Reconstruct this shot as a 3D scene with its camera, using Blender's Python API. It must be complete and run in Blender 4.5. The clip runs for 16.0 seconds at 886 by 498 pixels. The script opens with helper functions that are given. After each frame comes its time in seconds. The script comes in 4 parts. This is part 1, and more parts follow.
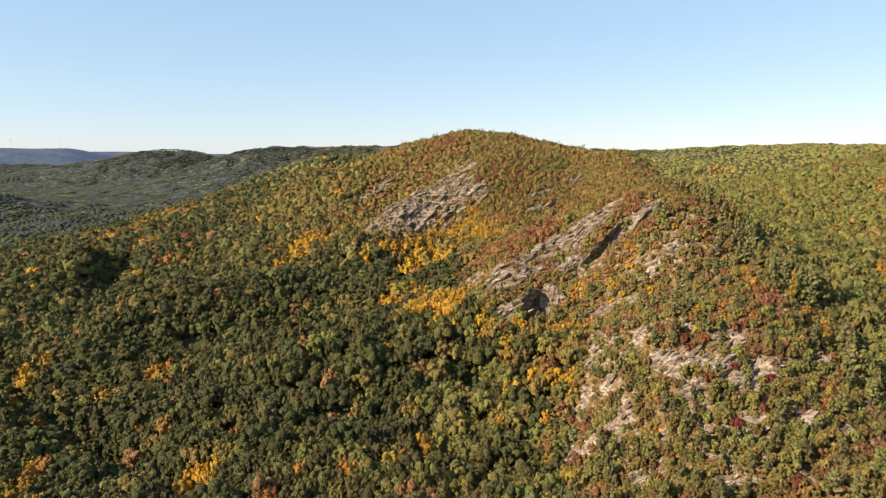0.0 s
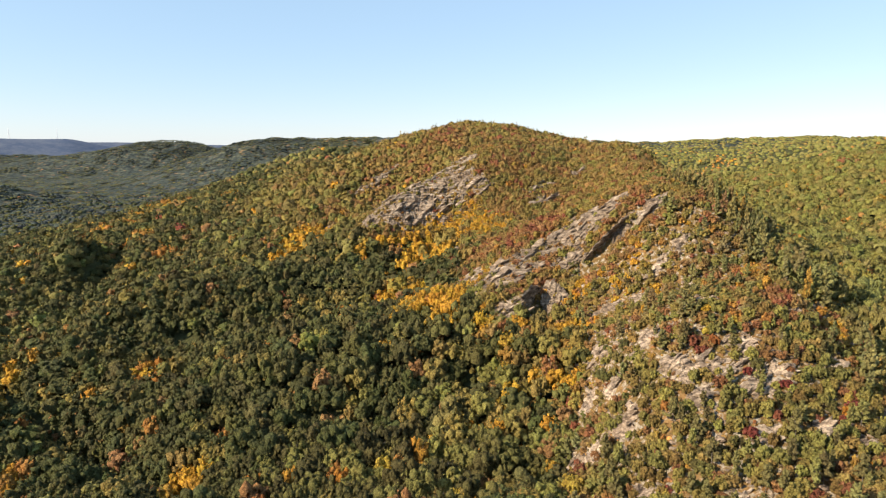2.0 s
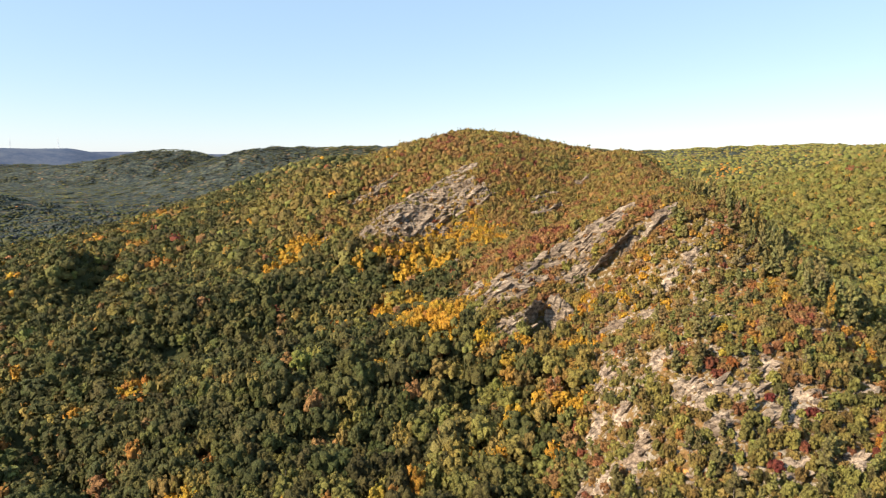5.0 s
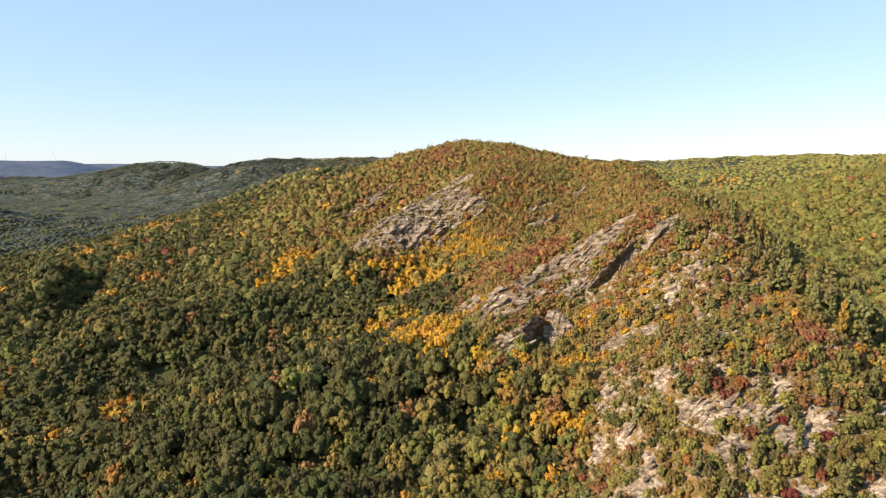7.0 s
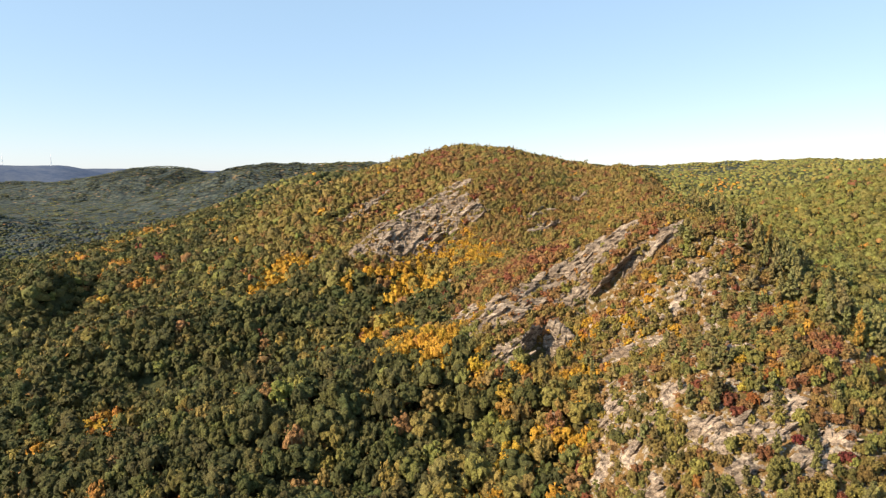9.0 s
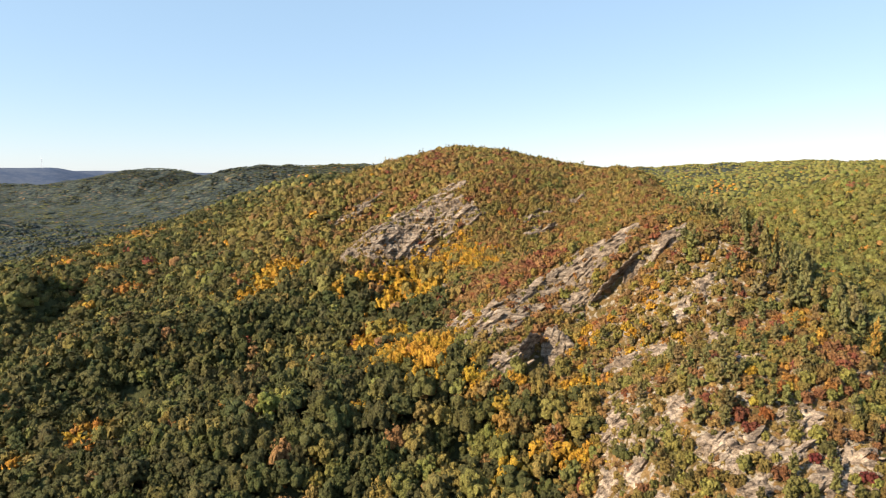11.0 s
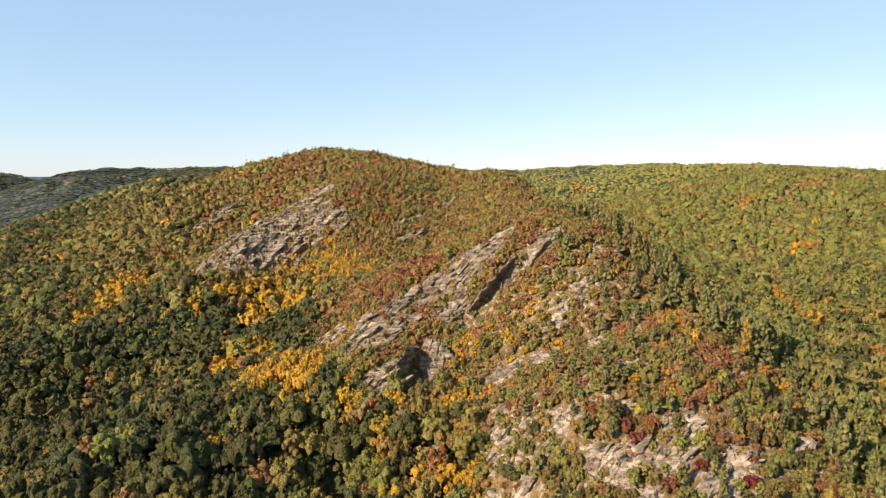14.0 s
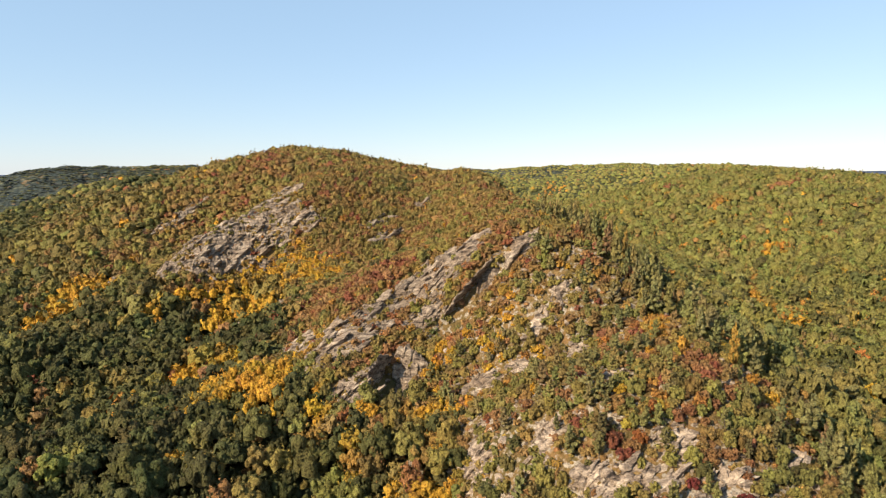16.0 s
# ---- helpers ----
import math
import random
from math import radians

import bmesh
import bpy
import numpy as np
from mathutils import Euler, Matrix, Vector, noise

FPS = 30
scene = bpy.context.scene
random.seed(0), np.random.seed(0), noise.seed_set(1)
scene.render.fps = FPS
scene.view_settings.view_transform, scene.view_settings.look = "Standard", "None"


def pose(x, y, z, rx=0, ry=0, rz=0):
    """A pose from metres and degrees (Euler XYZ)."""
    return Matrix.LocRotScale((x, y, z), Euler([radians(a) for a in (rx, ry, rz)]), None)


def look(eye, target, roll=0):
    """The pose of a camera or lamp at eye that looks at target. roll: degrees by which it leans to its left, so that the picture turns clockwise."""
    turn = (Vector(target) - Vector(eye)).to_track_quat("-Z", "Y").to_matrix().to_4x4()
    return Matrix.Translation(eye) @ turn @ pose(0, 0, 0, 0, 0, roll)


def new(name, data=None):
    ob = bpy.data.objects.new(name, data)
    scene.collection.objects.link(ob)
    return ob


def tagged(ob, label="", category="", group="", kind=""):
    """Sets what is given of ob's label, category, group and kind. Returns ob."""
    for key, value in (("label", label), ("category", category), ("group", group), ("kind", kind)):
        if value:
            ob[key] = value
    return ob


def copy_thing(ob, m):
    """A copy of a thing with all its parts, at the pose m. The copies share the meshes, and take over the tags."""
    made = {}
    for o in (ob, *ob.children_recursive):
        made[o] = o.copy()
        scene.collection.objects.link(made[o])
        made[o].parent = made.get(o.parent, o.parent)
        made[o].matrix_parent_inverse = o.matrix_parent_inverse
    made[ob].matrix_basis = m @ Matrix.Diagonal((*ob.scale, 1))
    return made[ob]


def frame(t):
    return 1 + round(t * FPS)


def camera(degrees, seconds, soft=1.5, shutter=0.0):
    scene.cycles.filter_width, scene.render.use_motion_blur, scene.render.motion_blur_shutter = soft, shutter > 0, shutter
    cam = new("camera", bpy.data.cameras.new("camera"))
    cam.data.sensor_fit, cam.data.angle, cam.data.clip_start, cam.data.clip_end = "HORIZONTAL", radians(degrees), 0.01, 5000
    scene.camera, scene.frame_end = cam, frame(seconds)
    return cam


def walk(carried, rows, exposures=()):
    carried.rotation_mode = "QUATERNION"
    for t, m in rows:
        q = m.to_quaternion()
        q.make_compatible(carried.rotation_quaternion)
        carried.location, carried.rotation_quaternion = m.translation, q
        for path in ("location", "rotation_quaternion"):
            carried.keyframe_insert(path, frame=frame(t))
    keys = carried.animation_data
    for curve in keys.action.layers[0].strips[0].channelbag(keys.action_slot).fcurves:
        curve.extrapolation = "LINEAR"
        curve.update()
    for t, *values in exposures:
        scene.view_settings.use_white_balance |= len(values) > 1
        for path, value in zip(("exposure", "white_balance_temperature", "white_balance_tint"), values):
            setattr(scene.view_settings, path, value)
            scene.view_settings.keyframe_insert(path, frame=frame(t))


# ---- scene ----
cam = camera(70.05, 16.0, soft=1.22)
PATH = [
    (0, (-4.12, -52.08, 130.26), (-4.81, 46.85, 115.69), 0.10),
    (0.5, (-3.81, -49.21, 130.27), (-4.52, 49.64, 115.20), 0.13),
    (1, (-3.48, -46.41, 130.27), (-4.19, 52.36, 114.65), 0.19),
    (1.5, (-3.21, -43.69, 130.23), (-3.91, 55.04, 114.34), 0.21),
    (2, (-3.02, -41.12, 130.19), (-3.74, 57.62, 114.35), 0.25),
    (2.5, (-2.85, -38.72, 130.17), (-3.58, 60.05, 114.53), 0.28),
    (3, (-2.67, -36.47, 130.19), (-3.50, 62.33, 114.72), 0.22),
    (3.5, (-2.47, -34.29, 130.24), (-3.42, 64.51, 114.78), 0.20),
    (4, (-2.26, -32.13, 130.27), (-3.29, 66.68, 114.96), 0.17),
    (6.5, (-1.29, -21.31, 130.24), (-2.00, 77.83, 117.14), 0.01),
    (7, (-1.01, -19.19, 130.21), (-1.57, 79.99, 117.41), -0.02),
    (7.5, (-0.71, -17.00, 130.16), (-1.14, 82.21, 117.61), -0.01),
    (8, (-0.49, -14.74, 130.14), (-0.84, 84.49, 117.76), -0.03),
    (8.5, (-0.31, -12.40, 130.12), (-0.63, 86.85, 117.90), -0.03),
    (10.8, (0.00, -1.06, 130.00), (-0.21, 98.24, 118.23), -0.09),
    (11, (0.00, 0.00, 130.00), (0.56, 99.30, 118.23), -0.09),
    (11.5, (0.05, 2.73, 130.01), (4.72, 101.94, 118.37), -0.08),
    (12, (0.10, 5.55, 130.04), (7.58, 104.61, 118.54), -0.07),
    (12.5, (0.24, 8.45, 130.09), (10.60, 107.25, 118.68), -0.15),
    (13, (0.43, 11.26, 130.12), (14.20, 109.65, 118.79), -0.19),
    (13.5, (0.61, 13.89, 130.13), (17.86, 111.74, 118.79), -0.23),
    (14, (0.88, 16.41, 130.11), (21.60, 113.58, 118.75), -0.25),
    (14.5, (1.19, 18.98, 130.11), (25.32, 115.35, 118.69), -0.23),
    (15, (1.61, 21.59, 130.12), (26.64, 117.73, 118.68), -0.14),
    (15.5, (2.03, 24.28, 130.13), (27.10, 120.41, 118.67), -0.13),
    (16, (2.49, 27.00, 130.14), (27.55, 123.13, 118.67), -0.09),
]
walk(cam, [(t, look(eye, target, roll)) for t, eye, target, roll in PATH], [(0, 0.91), (1.5, 0.99), (4, 1.09), (8, 1.05), (12, 1.02), (16, 0.92)])

# ---- light ----
SUN_TO = Vector((-0.81, -0.38, 0.55)).normalized()
world = bpy.data.worlds.new("sky")
scene.world = world
world.use_nodes = True
wn, wl = world.node_tree.nodes, world.node_tree.links
sky = wn.new("ShaderNodeTexSky")
sky.sky_type, sky.sun_disc = "NISHITA", False
sky.sun_elevation = math.asin(SUN_TO.z)
sky.sun_rotation = math.atan2(SUN_TO.x, SUN_TO.y)
sky.altitude, sky.air_density, sky.dust_density, sky.ozone_density = 300, 1.0, 0.2, 1.0
haze = wn.new("ShaderNodeMix")
haze.data_type = "RGBA"
haze.inputs[0].default_value = 0.56
haze.inputs[7].default_value = (2.75, 4.25, 5.8, 1)
tone = wn.new("ShaderNodeMix")
tone.data_type, tone.blend_type = "RGBA", "MULTIPLY"
tone.inputs[0].default_value = 1.0
tone.inputs[7].default_value = (1.03, 0.92, 0.90, 1)
wl.new(sky.outputs[0], tone.inputs[6])
wl.new(tone.outputs[2], haze.inputs[6])
wl.new(haze.outputs[2], wn["Background"].inputs[0])
wn["Background"].inputs[1].default_value = 0.092
sun = new("sun", bpy.data.lights.new("sun", "SUN"))
sun.data.energy, sun.data.angle, sun.data.color = 5.0, radians(0.53), (1.0, 0.84, 0.62)
sun.matrix_world = look((0, 0, 0), -SUN_TO)

# ---- materials ----


def nodes_of(name, rough=0.85, spec=0.15):
    m = bpy.data.materials.new(name)
    m.use_nodes = True
    n, l = m.node_tree.nodes, m.node_tree.links
    b = n["Principled BSDF"]
    b.inputs["Roughness"].default_value = rough
    b.inputs["Specular IOR Level"].default_value = spec
    return m, n, l, b


def noise_node(n, l, where, scale, detail=3.0, rough=0.55):
    t = n.new("ShaderNodeTexNoise")
    t.inputs["Scale"].default_value, t.inputs["Detail"].default_value, t.inputs["Roughness"].default_value = scale, detail, rough
    l.new(where, t.inputs["Vector"])
    return t.outputs["Fac"]


def ramp(n, l, fac, stops):
    r = n.new("ShaderNodeValToRGB")
    e = r.color_ramp.elements
    while len(e) < len(stops):
        e.new(0.5)
    for el, (p, c) in zip(e, stops):
        el.position, el.color = p, (*c, 1)
    l.new(fac, r.inputs["Fac"])
    return r.outputs["Color"]


def maths(n, l, op, a, b):
    m = n.new("ShaderNodeMath")
    m.operation = op
    for i, v in enumerate((a, b)):
        if isinstance(v, (int, float)):
            m.inputs[i].default_value = v
        else:
            l.new(v, m.inputs[i])
    return m.outputs[0]


def blend(n, l, kind, fac, a, b):
    m = n.new("ShaderNodeMix")
    m.data_type, m.blend_type = "RGBA", kind
    for i, v in ((0, fac), (6, a), (7, b)):
        if isinstance(v, (int, float)):
            m.inputs[i].default_value = v
        elif isinstance(v, tuple):
            m.inputs[i].default_value = (*v, 1)
        else:
            l.new(v, m.inputs[i])
    return m.outputs[2]


def bump(n, l, b, height, strength, distance):
    k = n.new("ShaderNodeBump")
    k.inputs["Strength"].default_value, k.inputs["Distance"].default_value = strength, distance
    l.new(height, k.inputs["Height"])
    l.new(k.outputs[0], b.inputs["Normal"])


def leaf_material(name, colour=None):
    """Foliage: the tree's own leaf colour, varied from bough to bough and from leaf cluster to leaf cluster."""
    m, n, l, b = nodes_of(name, 0.8, 0.12)
    geo = n.new("ShaderNodeNewGeometry")
    if colour:
        base = n.new("ShaderNodeRGB")
        base.outputs[0].default_value = (*colour, 1)
        rnd = n.new("ShaderNodeObjectInfo").outputs["Random"]
        base = blend(n, l, "MIX", maths(n, l, "MULTIPLY", rnd, 0.55), base.outputs[0], (0.19, 0.150, 0.045))
        hsv = n.new("ShaderNodeHueSaturation")
        l.new(maths(n, l, "ADD", maths(n, l, "MULTIPLY", rnd, 0.05), 0.475), hsv.inputs["Hue"])
        l.new(maths(n, l, "ADD", maths(n, l, "MULTIPLY", rnd, 0.5), 0.72), hsv.inputs["Value"])
        l.new(base, hsv.inputs["Color"])
        base = hsv.outputs[0]
    else:
        at = n.new("ShaderNodeAttribute")
        at.attribute_name = "leaf_colour"
        base = at.outputs["Color"]
    pos = geo.outputs["Position"]
    fine, wide = noise_node(n, l, pos, 1.7, 4.0, 0.7), noise_node(n, l, pos, 0.35, 2.0)
    v = maths(n, l, "ADD", maths(n, l, "MULTIPLY", fine, 3.2), maths(n, l, "MULTIPLY", wide, 0.5))
    v = maths(n, l, "ADD", v, maths(n, l, "MULTIPLY", geo.outputs["Random Per Island"], 0.3))
    hsv = n.new("ShaderNodeHueSaturation")
    l.new(maths(n, l, "ADD", maths(n, l, "MULTIPLY", maths(n, l, "ADD", wide, fine), 0.035), 0.465), hsv.inputs["Hue"])
    l.new(maths(n, l, "MAXIMUM", maths(n, l, "SUBTRACT", v, 0.99), 0.25), hsv.inputs["Value"])
    l.new(base, hsv.inputs["Color"])
    l.new(hsv.outputs[0], b.inputs["Base Color"])
    # leaf clusters about a metre wide, rounded, with finer leaves on them
    cluster = n.new("ShaderNodeTexVoronoi")
    cluster.inputs["Scale"].default_value = 0.95
    l.new(pos, cluster.inputs["Vector"])
    bump(n, l, b, maths(n, l, "SUBTRACT", maths(n, l, "MULTIPLY", fine, 0.9), maths(n, l, "MULTIPLY", cluster.outputs["Distance"], 0.55)), 1.0, 1.5)
    return m


def rock_material(name, gain):
    """Weathered gneiss: dark and pale streaks along the layers, cracks, rusty and lichened blotches."""
    m, n, l, b = nodes_of(name, 0.85, 0.2)
    geo = n.new("ShaderNodeNewGeometry")
    pos = geo.outputs["Position"]
    mp = n.new("ShaderNodeMapping")
    mp.inputs["Rotation"].default_value = (0.0, 0.8, 0.1)
    mp.inputs["Scale"].default_value = (0.22, 1.0, 1.6)
    l.new(pos, mp.inputs["Vector"])
    streak = noise_node(n, l, mp.outputs[0], 0.5, 5.0, 0.7)
    blotch = noise_node(n, l, pos, 0.13, 3.0)
    fine = noise_node(n, l, pos, 2.2, 4.0, 0.7)
    c = ramp(n, l, streak, [(0.34, (0.035, 0.028, 0.024)), (0.44, (0.135 * gain, 0.105 * gain, 0.084 * gain)), (0.56, (0.27 * gain, 0.217 * gain, 0.168 * gain)), (0.72, (0.42 * gain, 0.354 * gain, 0.278 * gain))])
    c = blend(n, l, "MULTIPLY", 0.8, c, ramp(n, l, blotch, [(0.35, (0.62, 0.55, 0.48)), (0.6, (1, 0.98, 0.95))]))
    c = blend(n, l, "MULTIPLY", 0.7, c, ramp(n, l, fine, [(0.35, (0.45, 0.44, 0.42)), (0.55, (1, 1, 1))]))
    tint = n.new("ShaderNodeHueSaturation")
    l.new(maths(n, l, "ADD", maths(n, l, "MULTIPLY", n.new("ShaderNodeObjectInfo").outputs["Random"], 0.4), 0.85), tint.inputs["Value"])
    l.new(c, tint.inputs["Color"])
    l.new(tint.outputs[0], b.inputs["Base Color"])
    bump(n, l, b, maths(n, l, "ADD", streak, maths(n, l, "MULTIPLY", fine, 0.4)), 1.0, 0.9)
    return m


def floor_material():
    """Forest floor: leaf litter, dry grass and low scrub, thin soil over stone."""
    m, n, l, b = nodes_of("forest_floor", 0.95, 0.05)
    pos = n.new("ShaderNodeNewGeometry").outputs["Position"]
    wide, mid, fine = noise_node(n, l, pos, 0.03, 4.0), noise_node(n, l, pos, 0.25, 4.0, 0.65), noise_node(n, l, pos, 1.5, 4.0, 0.7)
    c = ramp(n, l, mid, [(0.3, (0.08, 0.062, 0.026)), (0.45, (0.17, 0.112, 0.050)), (0.58, (0.24, 0.140, 0.066)), (0.72, (0.30, 0.215, 0.115))])
    c = blend(n, l, "MULTIPLY", 0.8, c, ramp(n, l, fine, [(0.3, (0.45, 0.45, 0.4)), (0.65, (1.2, 1.15, 1.0))]))
    c = blend(n, l, "MIX", ramp(n, l, wide, [(0.4, (0, 0, 0)), (0.65, (0.45, 0.45, 0.45))]), c, (0.075, 0.072, 0.028))
    hill = n.new("ShaderNodeAttribute")
    hill.attribute_name = "dry_ridge"
    low = ramp(n, l, mid, [(0.35, (0.045, 0.048, 0.022)), (0.6, (0.075, 0.078, 0.034)), (0.75, (0.10, 0.088, 0.042))])
    c = blend(n, l, "MIX", hill.outputs["Fac"], low, c)
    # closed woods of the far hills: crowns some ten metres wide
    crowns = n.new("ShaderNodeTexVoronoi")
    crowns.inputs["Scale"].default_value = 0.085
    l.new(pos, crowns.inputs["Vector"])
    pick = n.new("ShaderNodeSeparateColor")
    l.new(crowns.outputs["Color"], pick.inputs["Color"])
    # bluish greens: the haze over the far woods is put into their colour
    hazed_wood = ramp(n, l, pick.outputs[0], [(0.0, (0.044, 0.056, 0.053)), (0.5, (0.064, 0.075, 0.066)), (0.9, (0.095, 0.100, 0.070)), (0.97, (0.16, 0.115, 0.07))])
    # darker, bluer cell edges: painted shade between the crowns
    hazed_wood = blend(n, l, "MULTIPLY", 0.9, hazed_wood, ramp(n, l, crowns.outputs["Distance"], [(0.25, (1.15, 1.15, 1.15)), (0.8, (0.35, 0.37, 0.42))]))
    hazed_wood = blend(n, l, "MULTIPLY", 0.7, hazed_wood, ramp(n, l, wide, [(0.35, (0.65, 0.68, 0.75)), (0.65, (1.2, 1.18, 1.1))]))
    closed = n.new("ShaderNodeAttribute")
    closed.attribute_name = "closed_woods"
    c = blend(n, l, "MIX", closed.outputs["Fac"], c, hazed_wood)
    at = n.new("ShaderNodeAttribute")
    at.attribute_name = "bare_stone"
    stone = ramp(n, l, fine, [(0.3, (0.12, 0.100, 0.080)), (0.5, (0.30, 0.255, 0.20)), (0.7, (0.45, 0.39, 0.31))])
    show = ramp(n, l, maths(n, l, "MULTIPLY", at.outputs["Fac"], noise_node(n, l, pos, 0.55, 3.0)), [(0.44, (0, 0, 0)), (0.54, (1, 1, 1))])
    c = blend(n, l, "MIX", show, c, stone)
    l.new(c, b.inputs["Base Color"])
    bump(n, l, b, maths(n, l, "ADD", mid, fine), 0.8, 1.0)
    return m


def bark_material():
    m, n, l, b = nodes_of("bark", 0.9, 0.1)
    pos = n.new("ShaderNodeNewGeometry").outputs["Position"]
    c = ramp(n, l, noise_node(n, l, pos, 3.0, 4.0), [(0.35, (0.06, 0.045, 0.035)), (0.65, (0.2, 0.17, 0.14))])
    l.new(c, b.inputs["Base Color"])
    return m


ROCK, PALE_ROCK, FLOOR, BARK = rock_material("rock", 1.25), rock_material("bleached_rock", 1.5), floor_material(), bark_material()
LEAVES = leaf_material("leaves")

# ---- the lie of the land ----
BASE = 8.0
# hills, spurs and hollows: centre x, y, height, half-widths along and across, turn
HILLS = [
    (51, 634, 90.1, 117, 154, -0.22),
    (114, 383, 50.5, 86, 195, 0.36),
    (121, 340, 58.6, 28, 131, -0.10),
    (80, 189, 44.0, 38, 47, -0.08),
    (94, 111, -6.4, 46, 59, -0.04),
    (46, 266, 38.9, 32, 35, -0.07),
    (53, 241, -25.7, 17, 28, 0.44),
    (-90, 505, 35.8, 85, 107, -0.18),
    (-247, 758, 70.5, 142, 293, -0.28),
    (-255, 487, -17.3, 86, 257, 0.33),
    (290, 306, -22.3, 40, 178, -0.15),
    (453, 477, 63.9, 123, 338, -0.43),
    (26, 334, 18.6, 36, 74, 0.08),
    (-69, 244, 35.7, 50, 37, -0.04),
    (-349, 335, -24.0, 177, 260, 0.31),
    (88, 202, -27.7, 17, 22, 0.12),
]
SPURS = [
    (128, 327, -20.9, 33, 100, 0.05),
    (195, 294, -13.2, 24, 101, 0.59),
    (-111, 345, 17.8, 42, 25, -0.07),
    (-33, 468, -23.7, 47, 41, 0.12),
    (-191, 325, 28.5, 42, 54, 0.10),
    (32, 168, -17.8, 18, 42, -0.25),
    (63, 62, 21.9, 87, 52, -0.45),
]
FAR_HILLS = [
    (644, 1097, 118.5, 357, 377, -0.03),
    (34, 1516, 124.0, 276, 406, -0.31),
    (899, 289, 127.5, 242, 511, -0.61),
    (-232, 946, 11.0, 54, 156, -0.67),
    (-80, 1900, 80.0, 215, 140, 0.05),
    (-330, 1980, 42.0, 140, 140, 0.00),
    (1026, 1393, 69.4, 384, 190, -0.21),
    (-610, 2060, 138.0, 220, 180, 0.10),
    (-1200, 2760, 136.0, 260, 190, 0.12),
    (-800, 2350, 50.0, 90, 170, -0.45),
    (-1030, 1345, 42.0, 66, 80, 0.00),
    (-1800, 2520, 58.0, 420, 160, 0.10),
    (-2100, 2950, 84.0, 420, 150, 0.10),
]
# knolls and dips of the ridge and the slopes round it: centre x, y, height, half-width
KNOLLS = [
    (-40, 402, 28.2, 24), (-4, 432, 13.2, 28), (40, 446, 21.6, 36), (86, 438, 2.7, 34), (28, 530, -3.1, 55), (-12, 384, -19.8, 18),
    (140, 490, -3.2, 50), (120, 480, -2.5, 26), (60, 560, 4.4, 30), (0, 560, 2.8, 30), (95, 520, 6.5, 30), (55, 600, -4.3, 60),
    (168, 262, 8.4, 22), (112, 200, -6.7, 13), (22, 190, 4.5, 17), (134, 196, -3.0, 13), (96, 178, -1.7, 12)]
DIPS = [
    (365, 640, 19.5, 90), (490, 770, -3.8, 110), (400, 410, -13.7, 55), (305, 425, 7.3, 45), (225, 225, -3.3, 28), (-66, 256, -5.3, 22),
    (-205, 470, -5.1, 36), (-255, 790, -15.7, 75), (-260, 1020, 4.8, 120), (-92, 409, 2.5, 26), (-110, 305, 1.1, 20), (-300, 565, 3.2, 40),
    (-820, 1180, 13, 45), (-690, 1060, 11, 40)]


# narrow gullies and a steep knob in the woods, the cut beside the fin
GULLIES = [
    (72, 245.2, -10, 10, 2.4, 0.0), (89, 241, -5, 5, 2.0, 0.0),
    (66, 593, 2, 16, 25, 0), (-187, 237, -15, 82, 8, -0.68), (-145, 296, -7, 35, 9, -0.1), (-320, 486, 20, 15, 24, 0.3), (-295, 484, -19, 9, 32, 0.2), (7, 203, -8, 7, 9, 0.2), (-40, 190, -6, 22, 6, -0.4), (39, 232, -13, 3.6, 5, 0.5)]


def smooth_z(x, y):
    z = np.full(np.shape(x), BASE)
    for a, b, h, rx, ry, turn in HILLS + SPURS + FAR_HILLS + GULLIES:
        c, s = math.cos(turn), math.sin(turn)
        u, v = (x - a) * c + (y - b) * s, (y - b) * c - (x - a) * s
        z = z + h * np.exp(-(u / rx) ** 2 / 2 - (v / ry) ** 2 / 2)
    for a, b, h, r in KNOLLS + DIPS:
        z = z + h * np.exp(-((x - a) ** 2 + (y - b) ** 2) / (2 * r * r))
    return z


def waves(x, y, size, seed):
    """Smooth wandering values about 0, of that wavelength in metres."""
    r = np.random.RandomState(seed)
    out = np.zeros(np.shape(x))
    for _ in range(7):
        a, p, k = r.uniform(0, 6.283), r.uniform(0, 6.283), 6.283 / size * r.uniform(0.6, 1.5)
        out = out + np.sin(k * (x * math.cos(a) + y * math.sin(a)) + p + 0.9 * np.sin(k * 0.53 * (x * math.sin(a) - y * math.cos(a)) + 2 * p))
    return out / 3.0


def ground_z(x, y):
    x, y = np.asarray(x, float), np.asarray(y, float)
    far = np.clip((np.hypot(x, y) - 300) / 900, 0, 1)
    return smooth_z(x, y) + waves(x, y, 22, 3) * 0.5 + waves(x, y, 75, 4) * (1.2 + 1.5 * far) + waves(x, y, 330, 5) * 3 * far


def graded(lo, hi, fine_lo, fine_hi, step, grow):
    out = list(np.arange(fine_lo, fine_hi, step))
    s = step
    while out[-1] < hi:
        s *= grow
        out.append(out[-1] + s)
    s = step
    while out[0] > lo:
        s *= grow
        out.insert(0, out[0] - s)
    return np.array(out)


